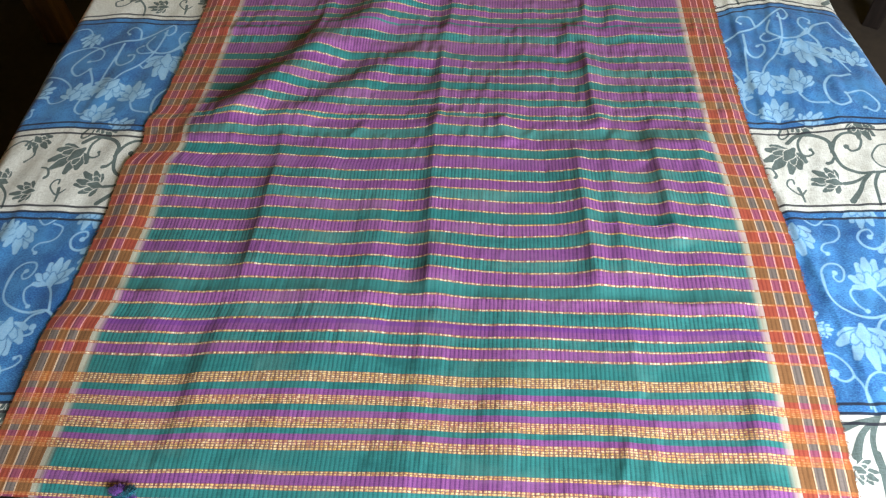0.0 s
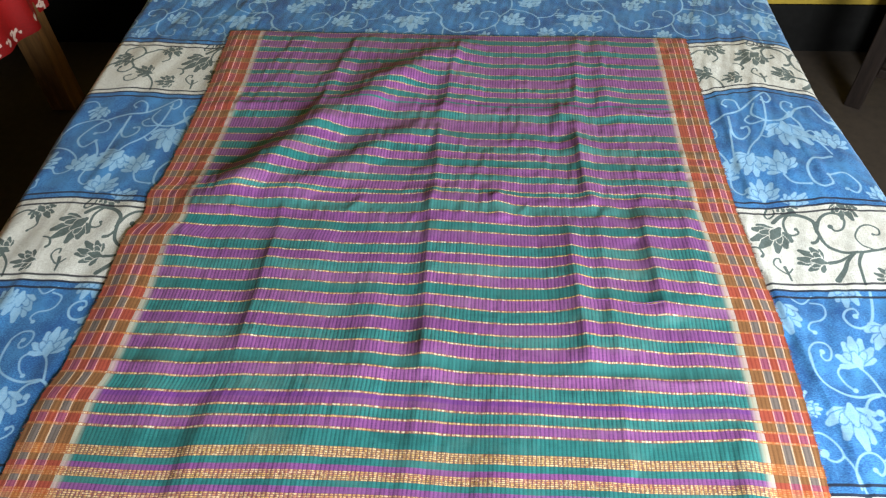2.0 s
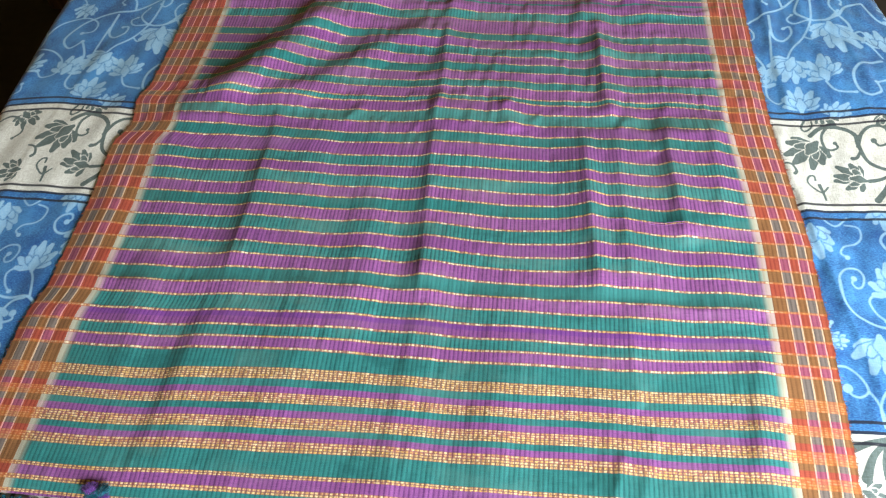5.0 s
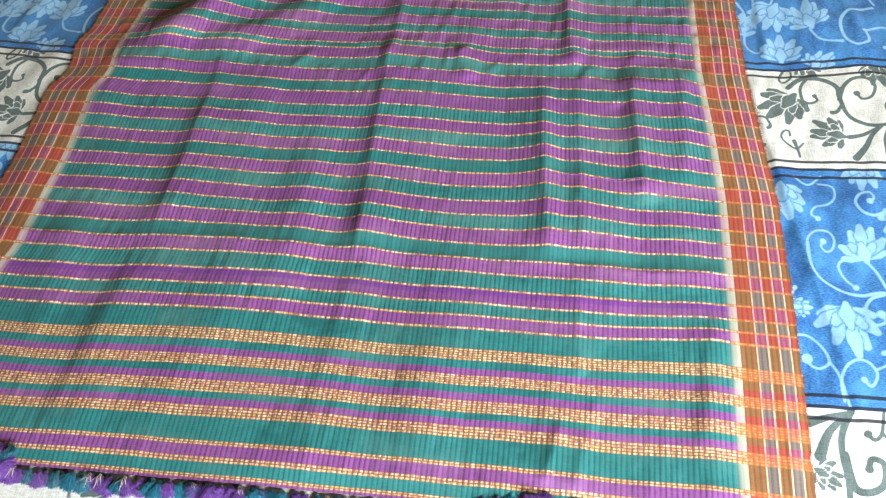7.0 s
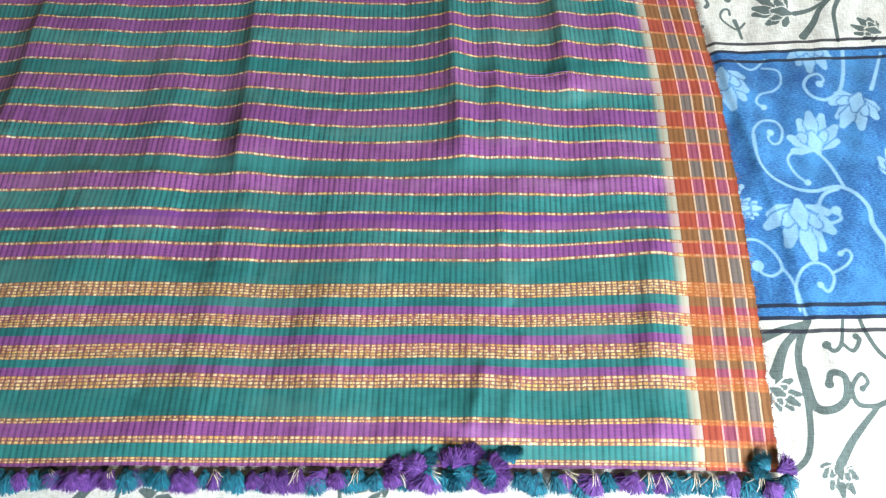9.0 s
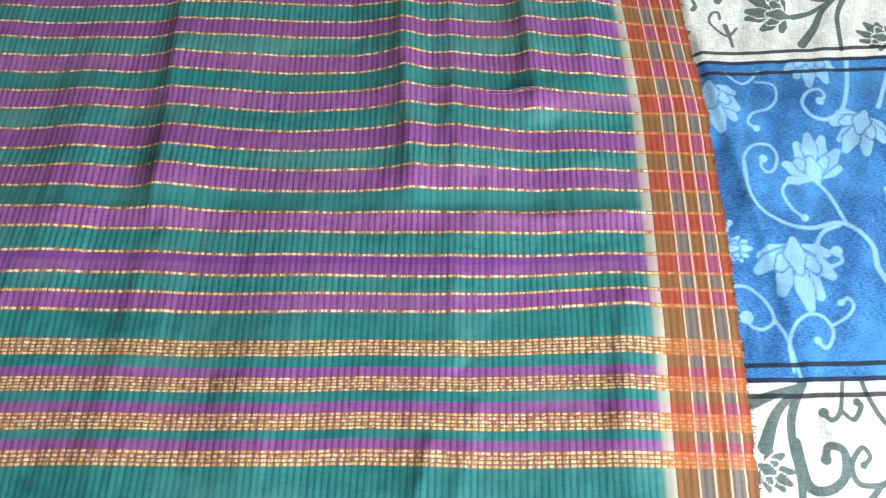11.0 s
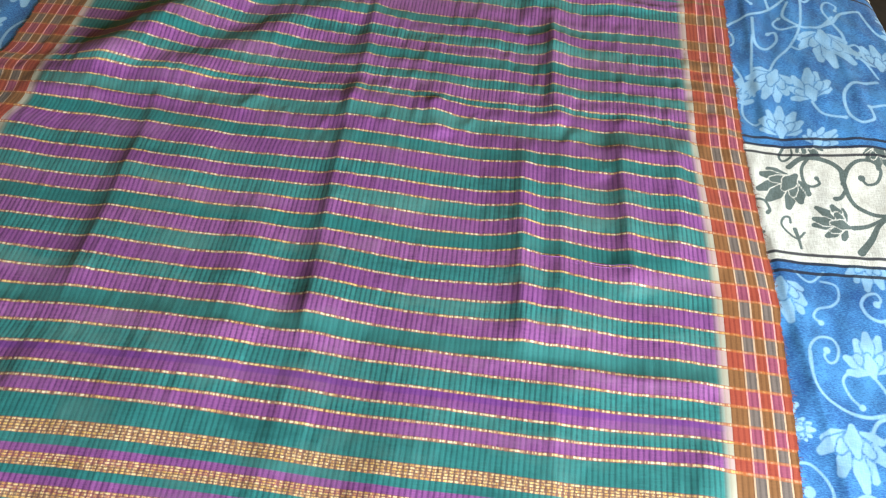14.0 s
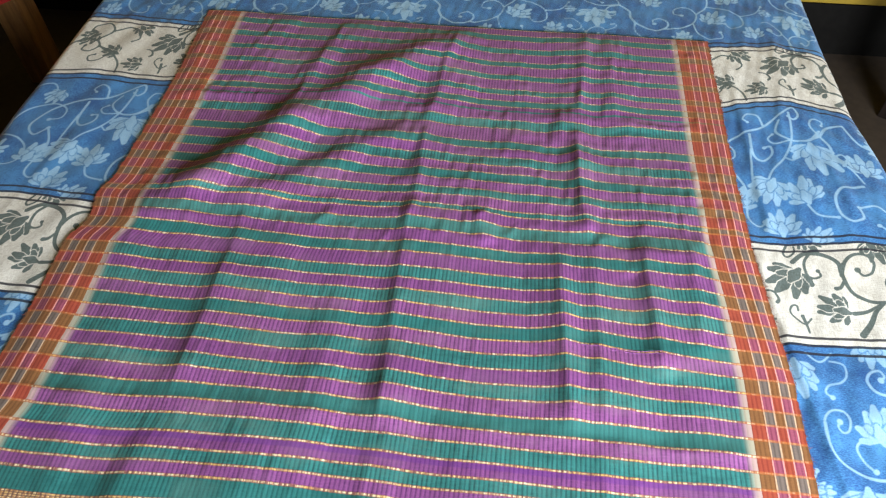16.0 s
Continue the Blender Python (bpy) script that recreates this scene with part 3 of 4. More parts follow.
# the blue band beyond it, in the same way
MID_VINES = (
    ([(-0.047, 0.262), (-0.019, 0.274), (0.015, 0.284), (0.056, 0.319), (0.077, 0.335), (0.084, 0.315), (0.074, 0.300), (0.064, 0.308)], 0.0034, 0.0024, 0.003),
    ([(0.044, 0.296), (0.035, 0.266), (0.059, 0.242), (0.091, 0.246), (0.114, 0.278)], 0.0024, 0.0034, 0.0),
    ([(0.066, 0.318), (0.066, 0.291), (0.059, 0.242), (0.040, 0.200), (0.014, 0.170), (0.003, 0.149)], 0.0030, 0.0024, 0.0),
    ([(-0.015, 0.266), (-0.016, 0.212), (0.000, 0.194), (0.019, 0.210), (0.019, 0.230), (0.008, 0.228)], 0.0034, 0.0024, 0.0036),
    ([(-0.019, 0.224), (-0.025, 0.159), (-0.026, 0.097)], 0.0026, 0.0022, 0.0),
    ([(0.091, 0.246), (0.112, 0.264), (0.130, 0.293), (0.160, 0.310)], 0.0040, 0.0030, 0.0),
    ([(0.112, 0.264), (0.125, 0.238), (0.124, 0.204), (0.109, 0.190), (0.100, 0.202)], 0.0034, 0.0024, 0.0036),
    ([(0.125, 0.208), (0.140, 0.220), (0.148, 0.208), (0.139, 0.188)], 0.0026, 0.0024, 0.003),
    ([(0.160, 0.140), (0.139, 0.131), (0.118, 0.123), (0.105, 0.097), (0.108, 0.062), (0.124, 0.047), (0.142, 0.056), (0.140, 0.080)], 0.0036, 0.0028, 0.0040),
    ([(0.058, 0.085), (0.071, 0.062), (0.102, 0.055)], 0.0024, 0.0026, 0.003),
    ([(-0.047, 0.262), (-0.080, 0.235), (-0.100, 0.190), (-0.080, 0.160), (-0.060, 0.180)], 0.0034, 0.0026, 0.004),
    ([(0.160, 0.310), (0.176, 0.270), (0.200, 0.255), (0.214, 0.280)], 0.0032, 0.0026, 0.004),
    ([(0.015, 0.284), (0.008, 0.312), (-0.010, 0.322), (-0.022, 0.308), (-0.014, 0.298)], 0.0026, 0.0020, 0.003),
    ([(0.040, 0.200), (0.052, 0.190), (0.062, 0.202), (0.054, 0.212)], 0.0022, 0.0020, 0.003),
    ([(0.124, 0.204), (0.150, 0.180), (0.164, 0.150)], 0.0028, 0.0022, 0.0),
    ([(0.112, 0.264), (0.100, 0.290), (0.108, 0.312), (0.124, 0.310), (0.122, 0.298)], 0.0026, 0.0020, 0.003),
    ([(0.059, 0.242), (0.030, 0.236), (0.018, 0.250), (0.028, 0.262)], 0.0024, 0.0020, 0.003),
    ([(-0.060, 0.180), (-0.040, 0.130), (-0.046, 0.060), (-0.030, 0.040), (-0.016, 0.052)], 0.0028, 0.0022, 0.0036),
    ([(0.140, 0.080), (0.170, 0.090), (0.190, 0.060), (0.180, 0.035), (0.164, 0.044)], 0.0028, 0.0022, 0.0036),
)
MID_FLOWERS = (
    ((0.091, 0.240), (0.093, 0.155)), ((0.013, 0.150), (-0.017, 0.086)), ((0.062, 0.086), (0.045, 0.148)), ((0.006, 0.018), (0.009, 0.082)),
    ((0.050, 0.002), (0.078, 0.040)), ((-0.062, 0.080), (-0.050, 0.142)), ((0.172, 0.170), (0.176, 0.232)), ((-0.080, 0.300), (-0.106, 0.260)),
)
REPEAT = 0.427
# the pale band at the front corner
FRONT_VINES = (
    ([(0.014, 0.192), (0.0, 0.163), (-0.003, 0.136), (-0.001, 0.109), (-0.004, 0.078), (-0.013, 0.053), (-0.037, 0.036)], 0.0040, 0.0026, 0.0),
    ([(0.0, 0.140), (0.004, 0.106), (0.018, 0.099), (0.036, 0.109), (0.039, 0.131), (0.027, 0.136), (0.023, 0.125)], 0.0044, 0.0030, 0.0045),
    ([(-0.034, 0.174), (-0.013, 0.182), (0.013, 0.190)], 0.0050, 0.0024, 0.0),
    ([(-0.028, 0.136), (-0.013, 0.166), (0.012, 0.189)], 0.0062, 0.0022, 0.0),
    ([(0.050, 0.192), (0.043, 0.167), (0.034, 0.158), (0.028, 0.165)], 0.0018, 0.0022, 0.0042),
    ([(0.043, 0.167), (0.053, 0.158), (0.063, 0.170), (0.060, 0.174)], 0.0018, 0.0024, 0.0036),
    ([(0.066, 0.102), (0.048, 0.104), (0.044, 0.120), (0.055, 0.134), (0.061, 0.126), (0.054, 0.119)], 0.0024, 0.0018, 0.0032),
    ([(0.064, 0.099), (0.038, 0.073), (0.020, 0.050)], 0.0024, 0.0048, 0.0),
    ([(0.067, 0.206), (0.070, 0.181), (0.084, 0.152), (0.110, 0.140)], 0.0018, 0.0026, 0.0),
    ([(0.066, 0.102), (0.100, 0.112), (0.140, 0.105), (0.160, 0.120)], 0.0026, 0.0022, 0.0),
)
FRONT_FLOWERS = (((-0.036, 0.122), (-0.006, 0.106)), ((0.017, 0.052), (0.014, 0.016)))


def print_motif(field, vines, flowers, off, gap, thin=1.0, least=0.0014):
    for pts, r0, r1, dot in vines:
        stroke(field, pts, max(r0 * thin, least), max(r1 * thin, least), off, dot=dot)
    for base, tip in flowers:
        flower(field, base, tip, off, gap)


def between(motif, a, b):
    """The strokes or flowers of a motif that start between a and b."""
    return tuple(q for q in motif if a < (q[0][0][0] if isinstance(q[0], list) else q[0][0]) < b)


WHITE_SHIFT = {-2: 0.2, -1: 0.06, 0: 0.0, 1: 0.077, 2: 0.25}
for band in range(-2, 3):
    foot = BAND0 + band * PERIOD
    for k in range(-4, 2):
        pale_at = (0.6 + WHITE_SHIFT[band] + k * REPEAT, foot)
        blue_at = (0.6 + (0.1 if band == 1 else 0.0) + k * REPEAT, foot + WHITE)
        if band == -1 and k == 0:
            print_motif(ink_white, FRONT_VINES, FRONT_FLOWERS, (0.604, foot), 0.0018)
            pale_at = (0.6 + REPEAT + 0.1, foot)
        if (band, k) != (-1, -1):
            print_motif(ink_white, WHITE_VINES, WHITE_FLOWERS, pale_at, 0.0019, 0.95, 0.0014)
        if band == 0:
            print_motif(ink_blue, MID_VINES, MID_FLOWERS, blue_at, 0.0023, 0.68, 0.0013)
            print_motif(ink_blue, between(BLUE_VINES, 0.2, 0.3), between(BLUE_FLOWERS, 0.2, 0.3), blue_at, 0.0023, 0.55, 0.0011)
        else:
            print_motif(ink_blue, BLUE_VINES, BLUE_FLOWERS, blue_at, 0.0023, 0.55, 0.0011)

# the sheet hangs over the near end too
dn = np.linspace(0.26, 0.01, 20)[:, None]
X, Y, Z = (np.vstack([q, p]) for q, p in ((np.repeat(X[:1], 20, 0), X), (Y[:1] - 0.03 * np.minimum(dn / 0.04, 1) - 0.04 * dn, Y), (np.minimum(Z[:1], ZB) - dn - 0.0, Z)))
BANDY = np.vstack([BANDY[:1] - dn, BANDY])
ink_white, ink_blue = (np.vstack([np.full((20, q.shape[1]), 0.02), q]) for q in (ink_white, ink_blue))
me = grid_mesh("bed_sheet", np.stack([X, Y, Z], -1), M_SHEET, {"band_y": BANDY, "ink_white": ink_white, "ink_blue": ink_blue})
tagged(new("bed_sheet", me), "blue and off-white banded cotton bed sheet with vine print", "bed sheet")

# ---- striped cloth ----
VF, VB = 0.266, 1.526      # front and far edge
cu = np.arange(-0.56, 0.5601, 0.003)
cvv = np.arange(VF, VB, 0.0025)
U, V = np.meshgrid(cu, cvv)
left = np.interp(cvv, [0.26, 0.40, 0.52, 0.545, 0.71, 0.85, 0.866, 0.893, 0.965, 0.985, 1.127, 1.329, 1.536], [-0.582, -0.582, -0.582, -0.569, -0.565, -0.574, -0.557, -0.555, -0.569, -0.556, -0.552, -0.549, -0.560])
right = np.interp(cvv, [0.26, 0.445, 0.70, 0.938, 1.09, 1.30, 1.53], [0.564, 0.569, 0.570, 0.550, 0.546, 0.544, 0.541])
kern = np.hanning(23) / np.hanning(23).sum()
left = np.convolve(np.pad(left, 11, "edge"), kern, "valid")
right = np.convolve(np.pad(right, 11, "edge"), kern, "valid")
XC = np.where(U < 0, -U / 0.56 * left[:, None], U / 0.56 * right[:, None])
XC += np.sign(U) * sstep(np.abs(U), 0.545, 0.56) * (0.0010 * wave(V, U * 2, 81, 0.035) + 0.0007 * wave(V, U * 2, 83, 0.012))
# how far the weft runs off square, in millimetres: rows by the distance along the cloth, at six places across it
OFF_V = [0.266, 0.30, 0.354, 0.403, 0.449, 0.473, 0.508, 0.553, 0.598, 0.645, 0.694, 0.743, 0.791, 0.837, 0.889, 0.95, 1.02, 1.15, 1.21, 1.53]
OFF = {
    -0.42: [-20, -24, -26, -24, -22, -14, -11, -5, -2, 3, 2, 1, 2, 3, 6, -4, 0, 5, -4, 8],
    -0.20: [-16, -16, -15, -13, -8, -3, -2, 4, 6, 4, 6, 4, 3, 1, 0, 0, 1, 3, 2, 6],
    -0.02: [-12, -12, -10, -8, -4, 0, 4, 6, 8, 8, 10, 7, 6, 5, 4, 3, 2, 2, 2, 3],
    0.13: [-9.5, -9.5, -8, -7, -5, -1, 1, 3, 3, 4, 4, 4, 4, 4, 3, 3, 2, 1, 1, 0],
    0.25: [-8, -8, -6, -4, -2, 1, 1, 2, 5, 7, 8, 6, 4, 3, 2, 2, 2, 1, 1, 0],
    0.46: [-6, -6, -4, 0, 3, 10, 7, 5, 6, 3, 2, -1, 0, 1, -1, 0, 1, 3, 2, -5],
}
off_cols = np.array([np.interp(cvv, OFF_V, OFF[k]) * 0.001 for k in OFF])          # six columns along the cloth
off_x = np.array(list(OFF))
pos = np.clip(np.interp(XC, off_x, np.arange(len(off_x))), 0, len(off_x) - 1.001)
lo = pos.astype(int)
fr = pos - lo
fr = fr * fr * (3 - 2 * fr)
rows = np.arange(len(cvv))[:, None]
YC = V + off_cols[lo, rows] * (1 - fr) + off_cols[lo + 1, rows] * fr + 0.0009 * wave(XC * 2, V, 31, 0.3) * sstep(V, VF, VF + 0.08)


def ridge(x, y, p, q, h, w, bend=0.0, skew=1.0):
    """Height of a soft fold along p to q: steep on one side by skew, fading at its ends."""
    dx, dy = q[0] - p[0], q[1] - p[1]
    n = math.hypot(dx, dy)
    t = ((x - p[0]) * dx + (y - p[1]) * dy) / n / n
    d = ((x - p[0]) * dy - (y - p[1]) * dx) / n + bend * np.sin(np.pi * np.clip(t, 0, 1))
    fade = sstep(t, -0.08, 0.12) * (1 - sstep(t, 0.85, 1.1))
    if w < 0.0112:      # a pressed crease: a sharp crest between two sloping sides
        d = np.where(d > 0, d / (1.1 * skew), d / 1.7) / w
        return h * 1.5 * np.exp(0.3 - np.sqrt(d * d + 0.05)) * fade
    d = np.where(d > 0, d / skew, d) / w
    return h * 1.1 * np.exp(-d * d) * fade


FOLDS = (
    ((0.000, 0.58), (-0.012, 0.93), 0.0058, 0.0072, 0.002, 6.0),     # middle crease
    ((-0.012, 0.93), (-0.016, 1.20), 0.0062, 0.0072, -0.002, 3.6),
    ((-0.014, 1.20), (0.012, 1.50), 0.0056, 0.008, 0.0, 2.8),
    ((-0.296, 0.60), (-0.288, 0.92), 0.0046, 0.0072, 0.0, 6.0),
    ((-0.345, 0.28), (-0.305, 0.53), 0.0026, 0.010, 0.0, 3.6),
    ((-0.010, 0.27), (-0.006, 0.55), 0.0026, 0.010, 0.0, 3.4),
    ((0.264, 0.59), (0.240, 0.90), 0.0086, 0.0095, 0.004, 3.0),         # folds above the stitched patch
    ((0.306, 0.60), (0.290, 0.90), 0.0046, 0.0090, 0.0, 2.2),
    ((0.388, 0.69), (0.370, 0.93), 0.0086, 0.0090, 0.0, 3.2),
    ((0.448, 0.72), (0.446, 0.95), 0.0042, 0.009, 0.0, 2.4),
    ((0.284, 0.94), (0.264, 1.21), 0.0080, 0.0075, 0.003, 3.4),
    ((0.225, 1.16), (0.240, 1.26), 0.0060, 0.012, 0.0, 2.0),
    ((0.270, 1.22), (0.285, 1.52), 0.0050, 0.008, 0.0, 1.8),
    ((0.330, 1.24), (0.335, 1.50), 0.0026, 0.008, 0.0, 1.8),
    ((-0.440, 0.915), (0.0, 1.46), 0.0225, 0.046, 0.020, 1.05),        # long slanting swell
    ((-0.330, 0.93), (-0.02, 1.20), 0.0090, 0.030, 0.0, 1.3),
    ((-0.290, 1.18), (-0.235, 1.50), 0.0060, 0.014, 0.0, 1.8),
    ((0.12, 0.90), (0.10, 0.97), 0.0040, 0.012, 0.0, 1.5),
    ((0.350, 0.86), (0.30, 0.94), 0.0036, 0.012, 0.0, 1.5),
    ((0.300, 0.28), (0.330, 0.40), 0.0026, 0.010, 0.0, 2.0),
    ((0.450, 0.28), (0.470, 0.52), 0.0050, 0.016, 0.0, 1.8),
    ((0.27, 0.29), (0.285, 0.36), 0.0026, 0.007, 0.0, 1.6),
    ((0.305, 0.42), (0.300, 0.57), 0.0026, 0.007, 0.0, 2.6),
)
H = np.zeros_like(U)
for p, q, h, w, bend, skew in FOLDS:
    H += ridge(XC, YC, p, q, h, w, bend, skew) * (0.9 + 0.22 * wave(XC * 0.4, YC, 71, 0.16))
# press lines across the cloth, from folding it for storage
for at, h, w, a, b in ((0.912, 0.0019, 0.0065, -0.47, 0.5), (1.232, 0.0050, 0.010, -0.10, 0.50), (1.245, 0.0050, 0.010, -0.5, -0.20), (0.575, 0.0030, 0.007, -0.5, 0.5)):
    c = V - at - 0.005 * wave(XC, V * 0, 41, 0.22)
    c = np.where(c > 0, c / 1.2, c / 2.2) / w
    H += h * (0.75 + 0.35 * wave(XC, V * 0, 43, 0.09)) * np.exp(0.22 - np.sqrt(c * c + 0.05)) * sstep(XC, a - 0.05, a + 0.05) * (1 - sstep(XC, b - 0.05, b + 0.05))
# puckers along the fold that crosses the cloth
rng = np.random.RandomState(17)
for _ in range(26):
    px, py = rng.uniform(-0.44, 0.50), 0.915 + rng.uniform(-0.025, 0.05)
    turn, size = rng.uniform(-0.5, 0.5), rng.uniform(0.006, 0.012)
    du, dv = (XC - px) * math.cos(turn) + (YC - py) * math.sin(turn), (YC - py) * math.cos(turn) - (XC - px) * math.sin(turn)
    H += rng.uniform(0.0008, 0.0026) * np.exp(-(du / size) ** 2 - (dv / (size * rng.uniform(1.6, 3.2))) ** 2)
H += 0.0016 * wave(XC * 1.6, YC * 0.7, 51, 0.12) + 0.0020 * wave(XC, YC, 52, 0.4) + 0.0022 * wave(XC, YC * 0.35, 53, 0.17) * sstep(V, VF, VF + 0.1)
H += (0.0008 * wave(XC * 4.0, YC * 1.3, 61, 0.12) + 0.0007 * wave(XC, YC * 2.0, 63, 0.07)) * (0.35 + 0.65 * sstep(V, 0.86, 1.0)) + 0.0003 * wave(XC * 2.2, YC, 62, 0.05)
H -= 0.0012 * np.exp(-((XC - 0.335) / 0.06) ** 2) * np.exp(-((V - 0.580) / 0.012) ** 2)
edge = np.minimum(np.minimum(0.56 - np.abs(U), V - VF), VB - V)
H = np.maximum(H + 0.0025, 0.0012) * sstep(edge, -0.004, 0.03) + 0.0012
ZC = ZB + bed_height(XC, YC) + H + 0.0028

# weft stripes, from the front edge: changes between purple and green
EDGES = [0.266, 0.2715, 0.2905, 0.3095, 0.358, 0.366, 0.3895, 0.3985, 0.420, 0.429, 0.473, 0.490, 0.508, 0.529, 0.553, 0.574, 0.598, 0.622, 0.645, 0.669, 0.694,
         0.718, 0.743, 0.766, 0.791, 0.813, 0.837, 0.866, 0.889, 0.915, 0.942, 0.966, 0.978, 1.002, 1.021, 1.044, 1.066, 1.088, 1.111, 1.134, 1.154, 1.193,
         1.218, 1.244, 1.249, 1.262, 1.280, 1.299, 1.315, 1.345, 1.361, 1.389, 1.405, 1.433, 1.452, 1.480, 1.500, 1.522]
# purple lies between these pairs
weft = np.full(len(cvv), -0.02)
bounds = [(0.255, 0.2715), (0.2905, 0.3095), (0.347, 0.362), (0.377, 0.394), (0.4095, 0.424), (0.473, 0.490), (0.508, 0.529)]
k = EDGES.index(0.553)
while k + 1 < len(EDGES):
    bounds.append((EDGES[k], EDGES[k + 1]))
    k += 2
for a, b in bounds:
    weft = np.maximum(weft, np.minimum(cvv - a, b - cvv))
goldline = np.where((cvv > 0.46) & ((cvv < 1.240) | (cvv > 1.255)), 1.0, 0.0) * np.interp(cvv, [0.4, 0.95, 1.0, 1.55], [1.0, 1.0, 0.7, 0.55])
tone = np.full(len(cvv), 0.5)
tone = np.where((cvv > 0.521) & (cvv < 0.529), 1.0, tone)
deep = np.zeros(len(cvv))
rng = np.random.RandomState(8)
for (a, b) in zip(EDGES[:-1], EDGES[1:]):
    deep = np.where((cvv > a) & (cvv < b), rng.choice((0.0, 0.3, 1.0)) if a > 0.473 else 0.75, deep)
    if rng.rand() < 0.3 and a > 0.55:
        tone = np.where((cvv > a) & (cvv < b), rng.uniform(0.1, 0.45), tone)
# broad metallic bands: where, and how many lines each
zari, zin = np.zeros(len(cvv)), np.full(len(cvv), -0.02)
for a, b, n in ((0.2690, 0.2740, 2), (0.2870, 0.2940, 2), (0.3070, 0.3125, 2), (0.3400, 0.3540, 4), (0.3700, 0.3850, 5), (0.4030, 0.4160, 5), (0.4340, 0.4490, 5)):
    inside = (cvv > a - 0.004) & (cvv < b + 0.004)
    zari = np.where(inside, (cvv - a) / (b - a) * n - 0.25, zari)
    zin = np.maximum(zin, np.minimum(cvv - a, b - cvv))
col = lambda v: np.broadcast_to(v[:, None], U.shape)
me = grid_mesh("woven_cloth", np.stack([XC, YC, ZC], -1), M_CLOTH,
               {"cu": U, "cv": V, "weft": col(weft), "goldline": col(goldline), "zari": col(zari), "zari_in": col(zin), "tone": col(tone), "tone2": col(deep),
                "edge_band": np.where(U < 0, (-U - 0.474) / 0.086, (U - 0.482) / 0.078)})
saree = tagged(new("cotton_saree"), "purple and green striped handloom saree spread on the bed", "saree")
new("woven_cloth", me).parent = saree

# darned slit: two lilac threads drawn across the folds
def thread(p, q, r, n=14):
    bm = bmesh.new()
    rings = []
    for k in range(n + 1):
        x = p[0] + (q[0] - p[0]) * k / n
        y = p[1] + (q[1] - p[1]) * k / n
        i, j = int(np.argmin(np.abs(YC[:, int(np.argmin(np.abs(cu - x)))] - y))), int(np.argmin(np.abs(cu - x)))
        z = ZC[i, j] + r * (0.9 if k % 2 else 0.3)
        rings.append([bm.verts.new((x, y + r * math.cos(a), z + r * math.sin(a))) for a in (0.4, 1.9, 3.5, 5.1)])
    for a, b in zip(rings[:-1], rings[1:]):
        for i in range(4):
            bm.faces.new((a[i], a[(i + 1) % 4], b[(i + 1) % 4], b[i]))
    return bm


M_LILAC = plain("lilac_thread", srgb(136, 80, 146), 0.7, 0.15, 40, 400)
part("darning_thread", thread((0.272, 0.7235), (0.392, 0.7205), 0.00042), M_LILAC, saree)
part("darning_thread", thread((0.300, 0.7195), (0.385, 0.7170), 0.00036), M_LILAC, saree)


# frayed thread ends along both selvedges
M_FRAY = plain("frayed_thread", srgb(112, 62, 44), 0.85, 0.4, 60, 500)
fray = bmesh.new()
rng = random.Random(33)
for _ in range(1100):
    i, j, out = rng.randrange(len(cvv)), *((0, -1) if rng.random() < 0.4 else (len(cu) - 1, 1))
    p = Vector((XC[i, j], YC[i, j], ZC[i, j] + 0.0004))
    tip = p + Vector((out * rng.uniform(0.0005, 0.0042) * (1 if rng.random() < 0.85 else 1.9), rng.uniform(-0.004, 0.004), rng.uniform(-0.0012, 0.0008)))
    w = rng.uniform(0.0003, 0.0006)
    tri = [fray.verts.new(p + Vector(q)) for q in ((0, -w, 0), (0, w, 0), (0, 0, w * 1.6))]
    end = fray.verts.new(tip)
    for k in range(3):
        fray.faces.new((tri[k], tri[(k + 1) % 3], end))
tagged(part("frayed_threads", fray, M_FRAY, saree), kind="stuff")

# ---- tassels along the front edge ----
def strand_tuft(seed, count, spread, length, lift):
    """A tuft of thin tapered threads that splay out from a knot."""
    rng = random.Random(seed)
    bm = bmesh.new()
    for _ in range(count):
        a = rng.gauss(0, spread)
        n = length * rng.uniform(0.75, 1.05) * (1 - 0.25 * min(1, abs(a)))
        wob, phase = rng.uniform(0.0004, 0.0018), rng.uniform(0, 6.28)
        up = rng.uniform(0.1, 1.0) * lift
        pts = []
        for k in range(4):
            t = k / 3
            pts.append(Vector((math.sin(a * (0.45 + t)) * n * t + wob * math.sin(phase + 4 * t), -math.cos(a) * n * t, up * math.sin(math.pi * min(1, t * 0.8 + 0.1)) + rng.uniform(0, 0.0015))))
        r = rng.uniform(0.00020, 0.00034)
        rings = []
        for k, p in enumerate(pts):
            w = r * (1.0, 1.3, 1.4, 0.7)[k]
            rings.append([bm.verts.new(p + Vector((w * math.cos(q), 0, w * math.sin(q)))) for q in (0.5, 2.6, 4.7)])
        for k in range(3):
            for i in range(3):
                bm.faces.new((rings[k][i], rings[k][(i + 1) % 3], rings[k + 1][(i + 1) % 3], rings[k + 1][i]))
    return bm


def thread_material(name, lo, hi):
    m = Mat(name, 0.75)
    m.base(m.mix(m.node("ShaderNodeNewGeometry").outputs["Random Per Island"], lo, hi))
    m.p.inputs["Sheen Weight"].default_value = 0.25
    return m.m


